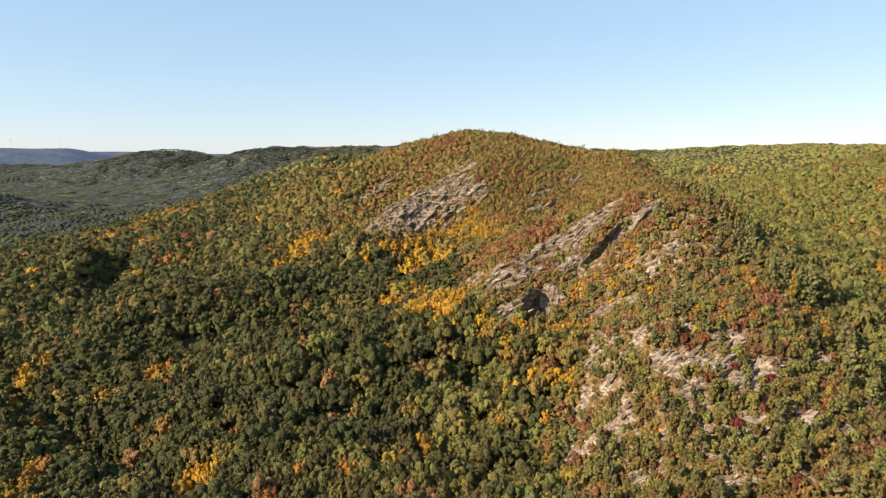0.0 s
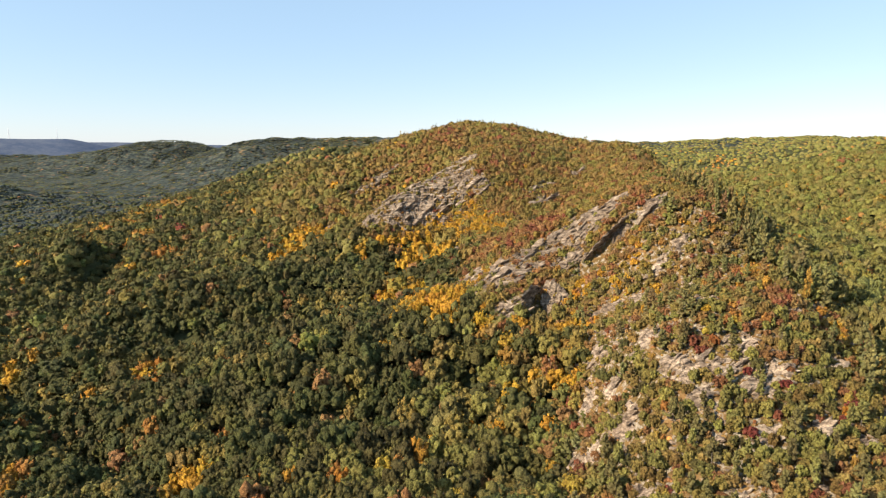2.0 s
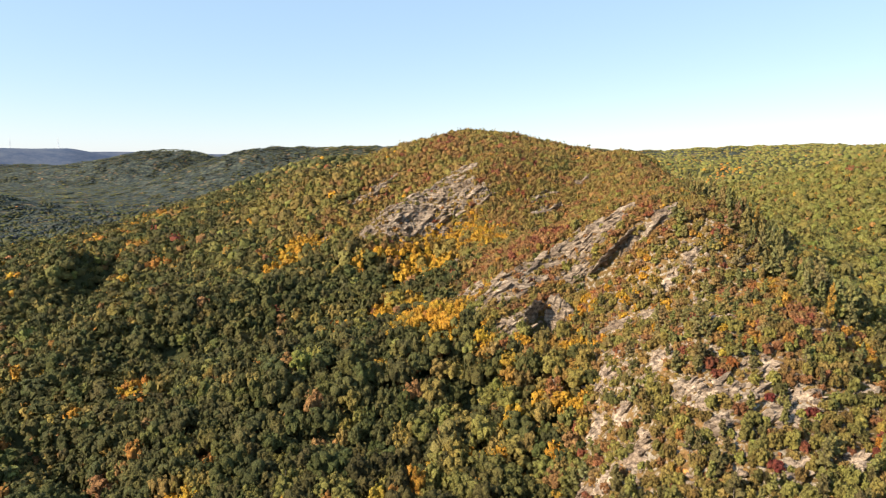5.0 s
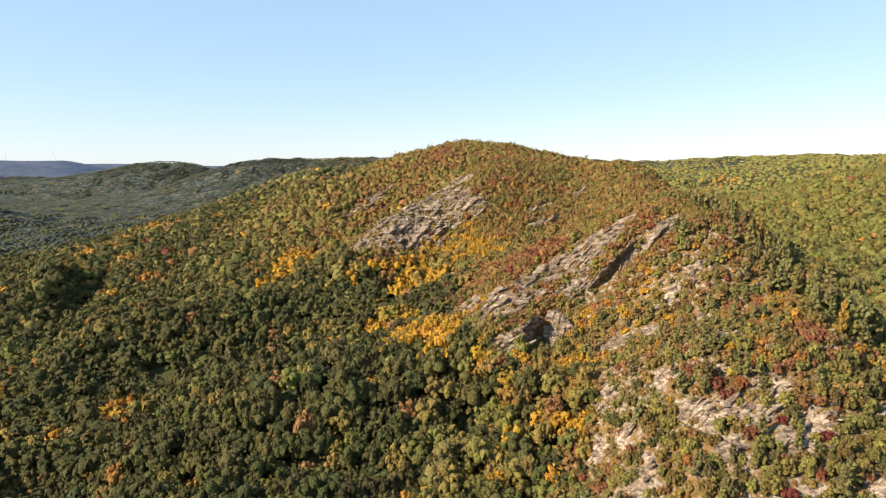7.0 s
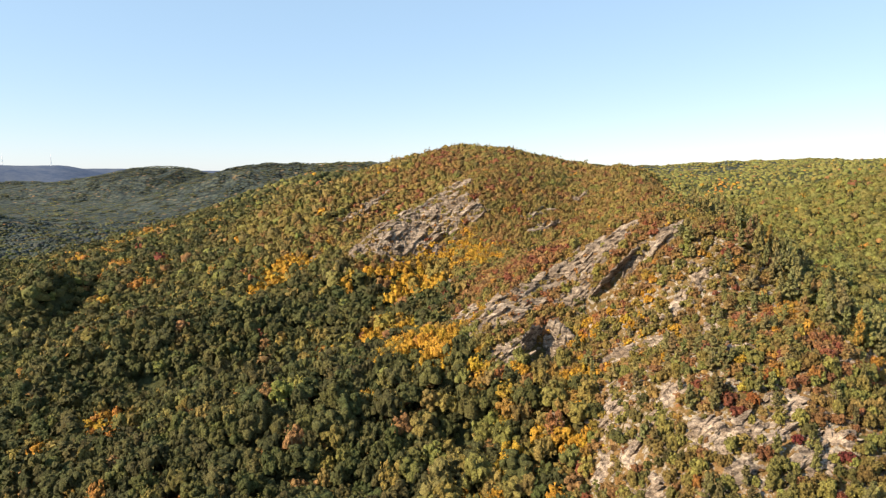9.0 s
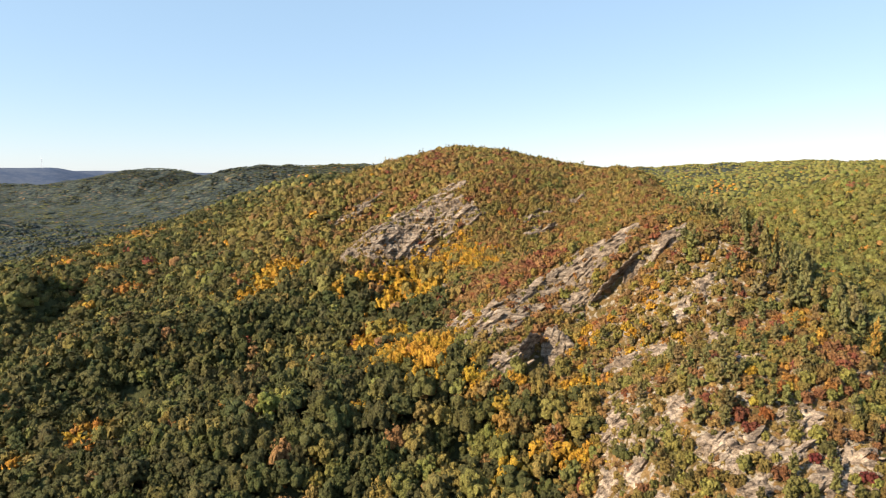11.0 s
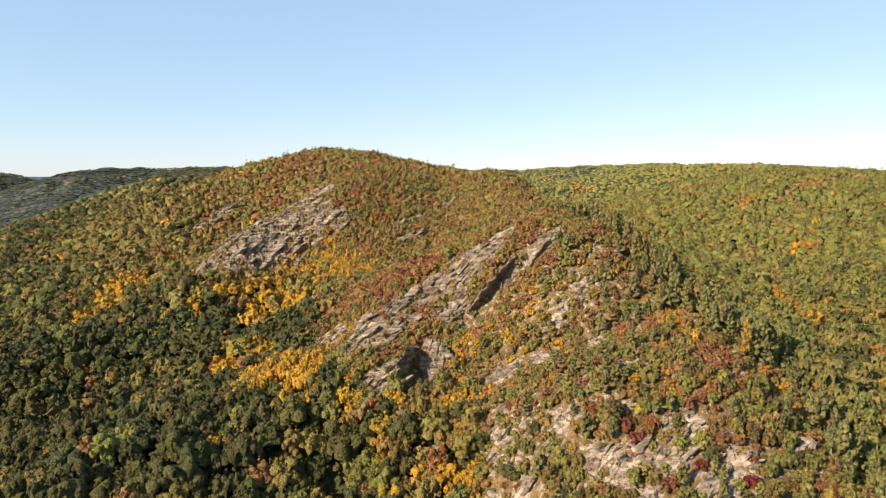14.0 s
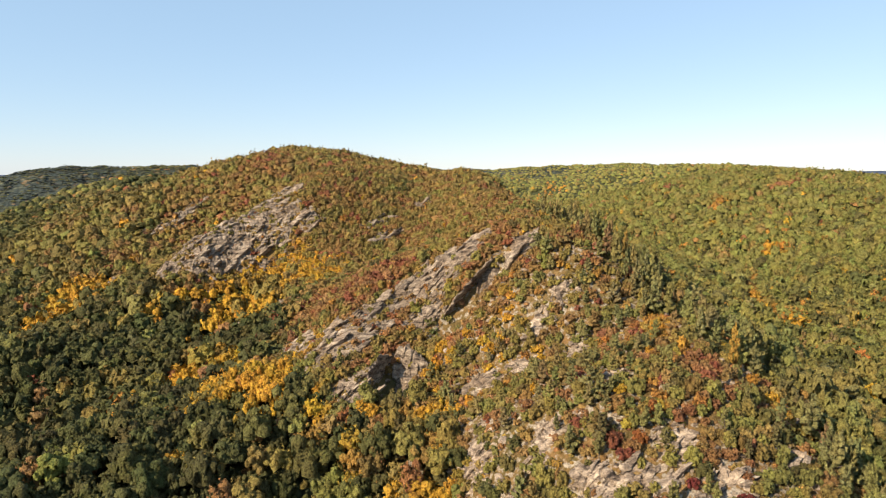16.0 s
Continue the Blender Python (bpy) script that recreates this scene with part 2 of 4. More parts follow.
def mesh_from(name, v, f, material, smooth=True, colours=None):
    """A mesh of triangles or quads from numpy arrays."""
    me = bpy.data.meshes.new(name)
    k = f.shape[1]
    me.vertices.add(len(v))
    me.vertices.foreach_set("co", np.ascontiguousarray(v, np.float32).ravel())
    me.loops.add(f.size)
    me.loops.foreach_set("vertex_index", np.ascontiguousarray(f, np.int32).ravel())
    me.polygons.add(len(f))
    me.polygons.foreach_set("loop_start", np.arange(0, f.size, k, dtype=np.int32))
    me.polygons.foreach_set("use_smooth", np.full(len(f), smooth))
    if colours is not None:
        at = me.attributes.new("leaf_colour", "FLOAT_COLOR", "POINT")
        at.data.foreach_set("color", np.ascontiguousarray(np.c_[colours, np.ones(len(v))], np.float32).ravel())
    me.materials.append(material)
    me.update(calc_edges=True)
    me.validate()
    return me


gx = graded(-4700, 4700, -200, 200, 3.2, 1.06)
gy = graded(-4700, 4700, 80, 520, 3.2, 1.06)
X, Y = np.meshgrid(gx, gy)
idx = np.arange(X.size).reshape(X.shape)
quads = np.stack([idx[:-1, :-1], idx[:-1, 1:], idx[1:, 1:], idx[1:, :-1]], -1).reshape(-1, 4)
# ---- where things grow ----
# patches: x, y, half-widths, turn
# birch and aspen: the bands under the cliff, the foot of the ridge, the valley
YELLOW_BANDS = [
    (-114, 429, 13, 12.3, -0.6), (-100, 434, 8.8, 9.7, -0.73), (-113, 406, 11.4, 11, -0.74), (-38, 371, 8.4, 5.2, 0.12), (-20, 385, 7.5, 4.2, 0.2), (-3, 379, 21.6, 14.4, -0.99),
    (14, 358, 17.8, 10.8, -0.99), (26, 357, 5.7, 6.3, -0.65), (-19, 359, 14.1, 10.9, -0.74), (-28, 350, 4.8, 4.8, -0.39), (-9, 359, 17.7, 8.1, -1.1), (-58, 365, 5.8, 5.7, -0.37),
    (-31, 309, 10.5, 10.3, -0.74), (-18, 259, 12.1, 6.2, -0.98), (-7, 252, 14.2, 12.1, -1), (2, 253, 6.2, 11, -0.95), (-3, 239, 7.8, 3.2, -0.59)]
YELLOW_FOOT = [
    (25, 217, 5.3, 2.3, -0.39), (44, 211, 6.6, 4, -0.63), (51, 212, 4.9, 5.7, -0.94), (60, 215, 3.3, 5.7, -0.91), (44, 193, 4.6, 5, -0.94), (41, 181, 9.2, 4.3, -0.96),
    (56, 237, 4.8, 6.5, -0.74), (75, 227, 3.7, 4.4, -0.85), (69, 224, 2.8, 3.4, -0.88), (69, 216, 6.3, 3.3, -0.98), (80, 229, 2.7, 2, -0.81), (79, 208, 2.4, 7.4, -0.77),
    (37, 201, 2.7, 2.5, -0.5), (14, 222, 4.4, 2.8, -0.48)]
YELLOW_VALLEY = [
    (-103, 181, 9.1, 6.4, -0.44), (-6, 180, 5, 3.1, -0.52), (12, 175, 5.5, 4.3, -0.27), (-15, 188, 4.7, 2, -0.28), (-24, 164, 3, 3.3, -0.23), (8, 163, 2, 2.5, -0.06),
    (-242, 282, 12.8, 11.5, -0.41), (-127, 396, 5.5, 9.2, -0.62), (20, 184, 2, 2.3, -0.35)]
# maples on the ridge, in the valley and on the eastern slope
ORANGE_RIDGE = [
    (114, 191, 5.2, 8.8, 0.11), (118, 201, 2.3, 3.2, -0.01), (105, 169, 2, 4.5, -0.45), (89, 144, 2, 2, -0.36), (103, 132, 3, 2.6, 0.04), (80, 147, 2, 2, -0.37),
    (117, 154, 3.4, 6.4, 0.4), (83, 150, 2, 2, -0.38), (110, 182, 5.9, 9.3, -0.96)]
ORANGE_VALLEY = [
    (-149, 259, 5.9, 8.1, -0.36), (-346, 668, 24.1, 11.9, -0.62), (-342, 616, 18.7, 9.8, -0.79), (-293, 549, 12.3, 11.5, -0.48), (-351, 576, 9.6, 15.1, -0.4), (-255, 505, 4.6, 9.3, 0.32),
    (-417, 585, 5.5, 10, -0.22), (-357, 483, 5.6, 8.6, -0.37), (-250, 671, 13, 8.5, -0.96), (-331, 694, 22.2, 7.4, -0.57), (-156, 263, 4.5, 7.7, -0.27), (-144, 229, 4.3, 5.1, -0.46),
    (-174, 185, 9.4, 15.7, 0.01)]
EAST_GOLD = [
    (288, 360, 7, 9.7, -0.3), (235, 291, 6.1, 15, -0.32), (276, 370, 4.8, 7.1, -0.07), (199, 230, 11.2, 8.9, 0.67), (238, 252, 24.6, 10.2, 0.56), (176, 199, 3.9, 5.4, -0.08),
    (392, 517, 9.6, 6.9, -1.18), (378, 510, 2.7, 7.6, -1.22), (387, 889, 75.3, 12.1, 1.08), (341, 398, 7.6, 9.9, -1.11), (182, 185, 2.4, 4, -0.53), (299, 285, 3.9, 8, -1.25),
    (217, 321, 8.2, 6.8, 0.88), (164, 259, 8.9, 4.4, 0.92), (315, 468, 3.5, 7.4, -0.83)]
RED = [
    (112, 379, 18.6, 14.8, -0.43), (112, 473, 19.9, 8.6, -1.48), (-4, 542, 25.8, 13.7, -0.66), (37, 513, 11.1, 9, -0.52), (-26, 502, 11.1, 4.5, -0.61), (28, 414, 7.5, 8.7, -0.26),
    (-89, 463, 10.3, 12.7, -0.39), (-31, 394, 6.3, 4.6, 0.28), (37, 274, 14.8, 11.1, -0.92), (16, 300, 24.6, 14, -1.25), (49, 277, 11.3, 9.8, -0.91), (89, 204, 2, 2, -0.86),
    (106, 159, 3, 6.1, 0.11), (95, 149, 2.6, 3.4, -0.18), (78, 141, 2, 2, -0.41), (90, 156, 2.6, 2, -0.41), (96, 191, 8, 6.9, -1.41), (445, 503, 20.5, 18.9, -1.13),
    (-138, 202, 3.5, 3.9, -0.51), (-176, 232, 5.2, 3.7, -0.24)]
# bare rock: the upper cliff, the tilted band, the crest and the near spur
CLIFF = [
    (-35, 402, 18.1, 19.9, 0.51), (-3, 417, 18.2, 23.7, 0.47), (-21, 409, 17.8, 16.9, 0.67), (8, 429, 10.7, 12.7, -0.12), (-16, 400, 8.3, 5.2, 0.9), (20, 401, 7.7, 7.5, 0.93),
    (-43, 395, 9.8, 5.5, 0.04), (-62, 508, 15.7, 5.4, 0.72), (-82, 497, 8.7, 4.8, 0.28), (-85, 430, 19.4, 11.3, -0.8), (-59, 397, 12.8, 8.9, -1.1), (-92, 422, 7.5, 5.3, -0.8),
    (59, 392, 9.8, 3.7, 0.37), (57, 377, 10.4, 3.9, 0.2), (88, 402, 5.6, 2.9, -0.3), (-28, 393, 7, 2.1, 0.28)]
BAND = [
    (68, 264, 13.9, 5.4, -0.47), (63, 260, 14.4, 4.1, -0.22), (47, 265, 12.7, 5.7, 0.15), (55, 253, 7.5, 3.9, -0.1), (23, 254, 14.3, 10.3, 0.06), (5, 272, 17.8, 8.6, -0.84),
    (-21, 341, 8.5, 9.2, -0.24), (0, 330, 8.6, 8.4, -0.83), (-3, 273, 9, 7.3, -0.83), (36, 264, 7.3, 4.3, 0.37), (77, 262, 5.6, 5.5, -0.25), (89, 245, 5.9, 4.9, -0.09),
    (22, 230, 11.2, 5.3, 0.48), (44, 237, 5.1, 6.1, 0.22), (78, 248, 4, 2.7, -0.08), (13, 245, 5.1, 4.1, 0.08), (37, 254, 6.2, 2.8, 0.48)]
SPUR_STONE = [
    (85, 218, 4.1, 3, 0.24), (94, 221, 4, 3, 0.48), (90, 200, 4, 3.2, 0.92), (64, 213, 6.4, 8.3, 0.19), (76, 208, 7.7, 4.2, -0.56), (51, 181, 4.1, 7.2, -0.14),
    (63, 163, 4.3, 4.1, 0.81), (55, 189, 4, 2.7, -1.27), (83, 168, 4.8, 4.2, 0.38), (91, 132, 5.4, 3.2, -0.12), (78, 139, 5.5, 3.2, -0.43), (87, 144, 6.2, 3.2, -0.24),
    (85, 129, 4.3, 3.2, -0.25), (72, 142, 3.6, 3.2, 0), (66, 148, 2.9, 2.8, 0.51), (68, 140, 2.9, 2.8, -0.32), (52, 159, 3.3, 3.1, -0.53)]
LOW_STONE = [
    (27, 153, 7.4, 4.7, 1.17), (36, 148, 4.7, 7.7, 0.56), (52, 142, 3.8, 5.4, -0.07), (45, 142, 3.6, 3.6, -0.69), (46, 165, 3.6, 3.1, -0.98), (50, 115, 3.2, 3.2, 0.02),
    (69, 100, 2.9, 2.8, -0.38), (81, 115, 3.8, 3.2, 0.86), (94, 114, 2.9, 2.8, -0.13), (103, 108, 2.9, 2.8, -0.06), (70, 133, 3.3, 3.2, -0.2), (67, 146, 2.9, 2.8, 0.11),
    (110, 135, 3.8, 3.2, 0.32)]
YELLOW = YELLOW_BANDS + YELLOW_FOOT + YELLOW_VALLEY
ORANGE = ORANGE_RIDGE + ORANGE_VALLEY + EAST_GOLD
STONY = CLIFF + BAND + SPUR_STONE + LOW_STONE
# no trees: before the hollow and the fin, along the stream in the valley, in two dark gaps of the woods
CLEAR = [(37, 229, 6, 10, 0.4), (72, 245.5, 13, 3.6, 0.0), (45, 235, 4, 4, 0), (-187, 237, 82, 5, -0.68), (8, 203, 5, 9, 0.2), (-143, 300, 20, 5, -0.2)]


def inside(patches, x, y):
    """How deep in the patches: 1 in a middle, 0 outside."""
    out = np.zeros(np.shape(x))
    for a, b, rx, ry, turn in patches:
        c, s = math.cos(turn), math.sin(turn)
        u, v = (x - a) * c + (y - b) * s, (y - b) * c - (x - a) * s
        out = np.maximum(out, 1.25 * np.exp(-((u / rx) ** 2 + (v / ry) ** 2)))
    return np.clip(out, 0, 1)


def ridge(x, y):
    """1 on the dry ridge with its scrub, 0 in the tall woods below."""
    z = smooth_z(x, y)
    edge = 20 + np.clip((y - 160) / 25, 0, 1) * 24 + np.clip((y - 200) / 150, 0, 1) * 22
    return np.clip((z - edge) / 14, 0, 1) * np.clip((np.where(y < 330, 138, 210) - x) / np.where(y < 330, 16, 40), 0, 1) * np.clip((760 - y) / 60, 0, 1) * np.clip((x + 105) / 40, 0, 1)


ground = new("ground", mesh_from("ground", np.c_[X.ravel(), Y.ravel(), ground_z(X, Y).ravel()], quads, FLOOR))
bare = ground.data.attributes.new("bare_stone", "FLOAT", "POINT")
bare.data.foreach_set("value", np.maximum(inside(STONY, X.ravel(), Y.ravel()), 0.88 * ridge(X.ravel(), Y.ravel()) * (Y.ravel() < 250)).astype(np.float32))
dry = ground.data.attributes.new("dry_ridge", "FLOAT", "POINT")
dry.data.foreach_set("value", ridge(X.ravel(), Y.ravel()).astype(np.float32))
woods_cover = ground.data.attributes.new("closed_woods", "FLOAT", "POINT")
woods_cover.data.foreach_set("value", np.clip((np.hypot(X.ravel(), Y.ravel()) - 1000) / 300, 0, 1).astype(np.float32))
tagged(ground, "hilly forest floor of brown leaf litter and thin soil over stone", "ground", kind="structure")


LEAF = {
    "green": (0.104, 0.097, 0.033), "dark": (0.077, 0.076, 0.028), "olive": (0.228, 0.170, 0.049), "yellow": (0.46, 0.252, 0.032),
    "orange": (0.37, 0.175, 0.042), "red": (0.225, 0.080, 0.044), "rust": (0.285, 0.150, 0.060), "pine": (0.190, 0.172, 0.066),
    # the last, blue-green one is haze painted into the leaves of far woods
    "light": (0.190, 0.175, 0.050), "hazed": (0.056, 0.068, 0.062)}
KINDS = list(LEAF)
COLOURS = np.array([LEAF[k] for k in KINDS])


def kinds_at(x, y, r):
    """The kind of tree at each place, by chance, by what grows there and by painted haze."""
    rd, ye, re, go = ridge(x, y), np.clip(np.maximum(1.7 * inside(YELLOW_BANDS, x, y), 1.15 * inside(YELLOW, x, y)), 0, 1), inside(RED, x, y), np.clip(1.1 * inside(ORANGE, x, y), 0, 1)
    cl = waves(x, y, 40, 11) * 0.5 + waves(x, y, 14, 12) * 0.5
    n = len(x)
    low = np.tile([0.45, 0.37, 0.08, 0.006, 0.008, 0.002, 0.016, 0.0, 0.06, 0.0], (n, 1))
    foot = (np.clip((x + 18) / 40, 0, 1) * (y < 290) * (x < 190))[:, None]
    close_by = np.clip((300 - np.hypot(x, y)) / 60, 0, 1)[:, None]
    # nearer low woods get darker leaves, painting in the deep shade between crowns
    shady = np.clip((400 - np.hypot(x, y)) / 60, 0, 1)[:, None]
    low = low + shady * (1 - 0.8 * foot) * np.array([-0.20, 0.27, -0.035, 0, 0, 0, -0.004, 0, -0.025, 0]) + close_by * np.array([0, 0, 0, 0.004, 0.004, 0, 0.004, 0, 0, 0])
    slope = (np.clip((np.hypot(x, y) - 370) / 80, 0, 1) * np.clip((x + 210) / 120, 0, 1) * (y < 900))[:, None]
    low = low + slope * np.array([-0.10, -0.25, 0.11, 0.004, 0.006, 0.002, 0.03, 0, 0.22, 0])
    upper = (np.clip((smooth_z(x, y) - 58) / 14, 0, 1) * np.clip((y - 380) / 60, 0, 1) * np.clip((x + 260) / 60, 0, 1) * (y < 900))[:, None]
    low = low + upper * np.array([-0.12, -0.11, 0.10, 0.004, 0.006, 0.002, 0.02, 0, 0.12, 0])
    low = np.maximum(low, 0)
    low = low + foot * np.array([-0.12, -0.20, 0.26, 0.03, 0.02, 0.003, 0.04, 0, 0.10, 0])
    high = np.tile([0.08, 0.01, 0.36, 0.012, 0.018, 0.070, 0.38, 0.0, 0.12, 0.0], (n, 1))
    near = np.tile([0.09, 0.02, 0.36, 0.010, 0.016, 0.085, 0.20, 0.15, 0.18, 0.0], (n, 1))
    k = np.clip((245 - y) / 25, 0, 1)[:, None]
    high = high * (1 - k) + near * k
    p = low * (1 - rd[:, None]) + high * rd[:, None]
    p[:, 3] += 0.03 * np.clip(cl, 0, 1) ** 2
    p[:, 4] += 0.03 * np.clip(cl, 0, 1) ** 2
    p[:, 7] += 0.65 * np.clip(1.3 - np.abs(x - 121) / 9, 0, 1) * (y < 285) * (y > 150) + 0.45 * np.clip((x - 112) / 12, 0, 1) * np.clip((205 - x) / 40, 0, 1) * (y < 300)
    # far western woods: darker and bluer leaf colours stand in for haze
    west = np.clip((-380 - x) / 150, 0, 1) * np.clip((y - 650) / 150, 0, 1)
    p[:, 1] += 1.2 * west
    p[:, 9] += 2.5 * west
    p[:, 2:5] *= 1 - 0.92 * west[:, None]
    east = np.clip((x - 114) / 28, 0, 1) * np.clip((x - 114 + 0.3 * (330 - y)) / 40, 0, 1)
    p[:, 0] *= 1 - 0.25 * east
    p[:, 8] += 1.5 * east
    p[:, 2] *= 1 - 0.25 * east
    p[:, 1] *= 1 - 0.85 * east
    p[:, 3:7] *= 1 - 0.3 * east[:, None]
    p[:, 3:5] += (0.06 * np.clip(waves(x, y, 90, 21), 0, 1) * east)[:, None]
    p = p * (1 - 0.9 * ye[:, None]) * (1 - 0.6 * re[:, None]) * (1 - 0.85 * go[:, None])
    p[:, 3] += 0.75 * ye
    p[:, 2] += 0.20 * ye + 0.15 * go
    p[:, 4] += 0.55 * go
    p[:, 3] += 0.40 * go
    p[:, 5] += 0.26 * re
    p[:, 6] += 0.45 * re
    p[:, 4] += 0.07 * re
    c = np.cumsum(p / p.sum(1, keepdims=True), 1)
    # alike trees grow in clumps
    field = waves(x, y, 13, 15) * 0.8 + waves(x, y, 31, 16) * 0.6
    even = np.argsort(np.argsort(field)) / max(1, n)
    chance = np.where(r.uniform(size=n) < 0.62, even, r.uniform(size=n))
    return (chance[:, None] > c).sum(1).clip(0, len(KINDS) - 1)


# ---- trees ----
def ball(level):
    bm = bmesh.new()
    bmesh.ops.create_icosphere(bm, subdivisions=level, radius=1)
    bm.normal_update()
    v = np.array([p.co[:] for p in bm.verts])
    f = np.array([[p.index for p in q.verts] for q in bm.faces if q.normal.z > -0.4])
    bm.free()
    return v, f


BALL1 = ball(1)
CAP = (BALL1[0], BALL1[1][BALL1[0][BALL1[1]].mean(1)[:, 2] > 0])


def leaf_tris(r, centres, normals, size):
    """Small ragged sprays of leaves: one tilted triangle each."""
    n = len(centres)
    d = normals + r.normal(size=(n, 3)) * 0.55
    d /= np.linalg.norm(d, axis=1, keepdims=True)
    a = np.cross(d, r.normal(size=(n, 3)))
    a /= np.linalg.norm(a, axis=1, keepdims=True)
    b = np.cross(d, a)
    s = size * r.uniform(0.6, 1.4, (n, 1))
    tri = np.stack([centres + a * s, centres + (-0.5 * a + 0.87 * b) * s, centres + (-0.5 * a - 0.87 * b) * s], 1)
    return tri.reshape(-1, 3), np.arange(3 * n).reshape(-1, 3)


def join(pieces):
    vs, fs, k = [], [], 0
    for v, f in pieces:
        vs.append(v)
        fs.append(f + k)
        k += len(v)
    return np.concatenate(vs), np.concatenate(fs)


def broad_crown(r, lumps, sprays):
    """A broadleaf crown of unit height and unit half-width: a dark heart, small uneven boughs over it, and ragged sprays of leaves outside."""
    bv, bf = BALL1
    turn, lobes = r.uniform(0, 6.283, 3), r.uniform(0.10, 0.24, 3)
    middle, rise = r.uniform(0.52, 0.58), r.uniform(0.38, 0.45)

    def reach(d):
        a = np.arctan2(d[:, 1], d[:, 0])
        return 1 + lobes[0] * np.sin(2 * a + turn[0]) + lobes[1] * np.sin(3 * a + turn[1] + 2 * d[:, 2]) + lobes[2] * np.sin(5 * a + turn[2] - 3 * d[:, 2])

    heart = bv * (0.62 if lumps > 4 else 0.74) * reach(bv)[:, None] * (1 + r.uniform(-0.18, 0.18, (12, 1)))
    pieces = [(heart * [1, 1, rise] + [0, 0, middle], bf)]
    for k in range(lumps):
        up = -0.45 + 1.38 * (k + 0.5) / lumps
        a = 2.4 * k + r.uniform(-0.4, 0.4)
        d = np.array([[math.cos(a) * math.sqrt(1 - up * up), math.sin(a) * math.sqrt(1 - up * up), up]])
        c = d * 0.66 * reach(d)[:, None] * r.uniform(0.85, 1.1)
        v = bv * (1 + r.uniform(-0.40, 0.40, (12, 1))) * r.uniform(0.24, 0.42) * (1.0 if lumps > 4 else 1.15)
        pieces.append((v * [1, 1, rise * r.uniform(1.0, 1.3)] + c * [1, 1, rise] + [0, 0, middle], CAP[1] if up > 0.15 else bf))
    d = r.normal(size=(sprays, 3)) + [0, 0, 0.45]
    d = d[d[:, 2] > -0.9]
    d /= np.linalg.norm(d, axis=1, keepdims=True)
    n = len(d)
    at = d * (reach(d) * r.uniform(0.72, 1.04, n) * 0.92)[:, None] * [1, 1, rise] + [0, 0, middle]
    leaf, _ = leaf_tris(r, np.zeros((n, 3)), d, 0.12 if sprays > 80 else 0.20 if sprays > 40 else 0.30)
    leaf = leaf.reshape(-1, 3, 3) * [1, 1, rise] + at[:, None]
    pieces.append((leaf.reshape(-1, 3), np.arange(3 * n).reshape(-1, 3)))
    return join(pieces)


def pine_crown(r, boughs, sprays):
    """A pine's crown: flat ragged boughs at uneven heights, rising outwards, shorter towards a crooked top."""
    pieces = []
    lean = r.uniform(-0.10, 0.10, 2)
    for k in range(boughs):
        h = ((k + r.uniform(0.1, 0.9)) / boughs) ** 0.85
        w = ((1 - h) ** 0.7 * 0.62 + 0.16) * r.uniform(0.7, 1.25)
        a = 2.4 * k + r.uniform(-0.7, 0.7)
        v = BALL1[0] * (1 + r.uniform(-0.38, 0.38, (len(BALL1[0]), 1))) * [0.62 * w, 0.34 * w + 0.08, 0.07 + 0.03 * w]
        ca, sa = math.cos(a), math.sin(a)
        up = r.uniform(0.0, 0.22)
        v = np.c_[v[:, 0] * ca - v[:, 1] * sa, v[:, 0] * sa + v[:, 1] * ca, v[:, 2] + up * v[:, 0]]
        pieces.append((v + [w * 0.6 * ca + lean[0] * h, w * 0.6 * sa + lean[1] * h, 0.24 + 0.72 * h + 0.1 * up], BALL1[1]))
    v, _ = join(pieces)
    pick = v[r.randint(0, len(v), sprays)]
    leaf, f = leaf_tris(r, np.zeros((sprays, 3)), np.tile([0, 0, 0.8], (sprays, 1)), 0.13)
    leaf = leaf.reshape(-1, 3, 3) * [1, 1, 0.5] + (pick + r.normal(0, 0.03, pick.shape))[:, None]
    pieces.append((leaf.reshape(-1, 3), f))
    return join(pieces)


def speck_crown(r, level):
    """A far crown: one uneven low dome."""
    if level == 0:
        v = np.array([[0.9, 0, 0.5], [0, 0.9, 0.5], [-0.9, 0, 0.5], [0, -0.9, 0.5], [0, 0, 1.0]]) * r.uniform(0.75, 1.2, (5, 1))
        return v, np.array([[0, 1, 4], [1, 2, 4], [2, 3, 4], [3, 0, 4]])
    v = BALL1[0] * (1 + r.uniform(-0.28, 0.28, (12, 1))) * [0.9, 0.9, 0.42] + [0, 0, 0.6]
    return v, BALL1[1][BALL1[0][BALL1[1]].mean(1)[:, 2] > -0.2]


def cone_crown(r):
    """A pine some way off: three uneven tiers."""
    pieces = []
    for z, w in ((0.42, 0.75), (0.62, 0.55), (0.82, 0.34)):
        v = BALL1[0] * (1 + r.uniform(-0.3, 0.3, (12, 1))) * [w, w, 0.22] + [r.uniform(-0.1, 0.1), r.uniform(-0.1, 0.1), z]
        pieces.append((v, BALL1[1]))
    return join(pieces)


def sow(r, x0, x1, y0, y1, step, keep):
    """Places on a jittered grid, where keep(x, y) says so."""
    gx, gy = np.meshgrid(np.arange(x0, x1, step), np.arange(y0, y1, step))
    x = gx.ravel() + r.uniform(-0.48, 0.48, gx.size) * step
    y = gy.ravel() + r.uniform(-0.48, 0.48, gx.size) * step
    k = keep(x, y)
    return x[k], y[k]


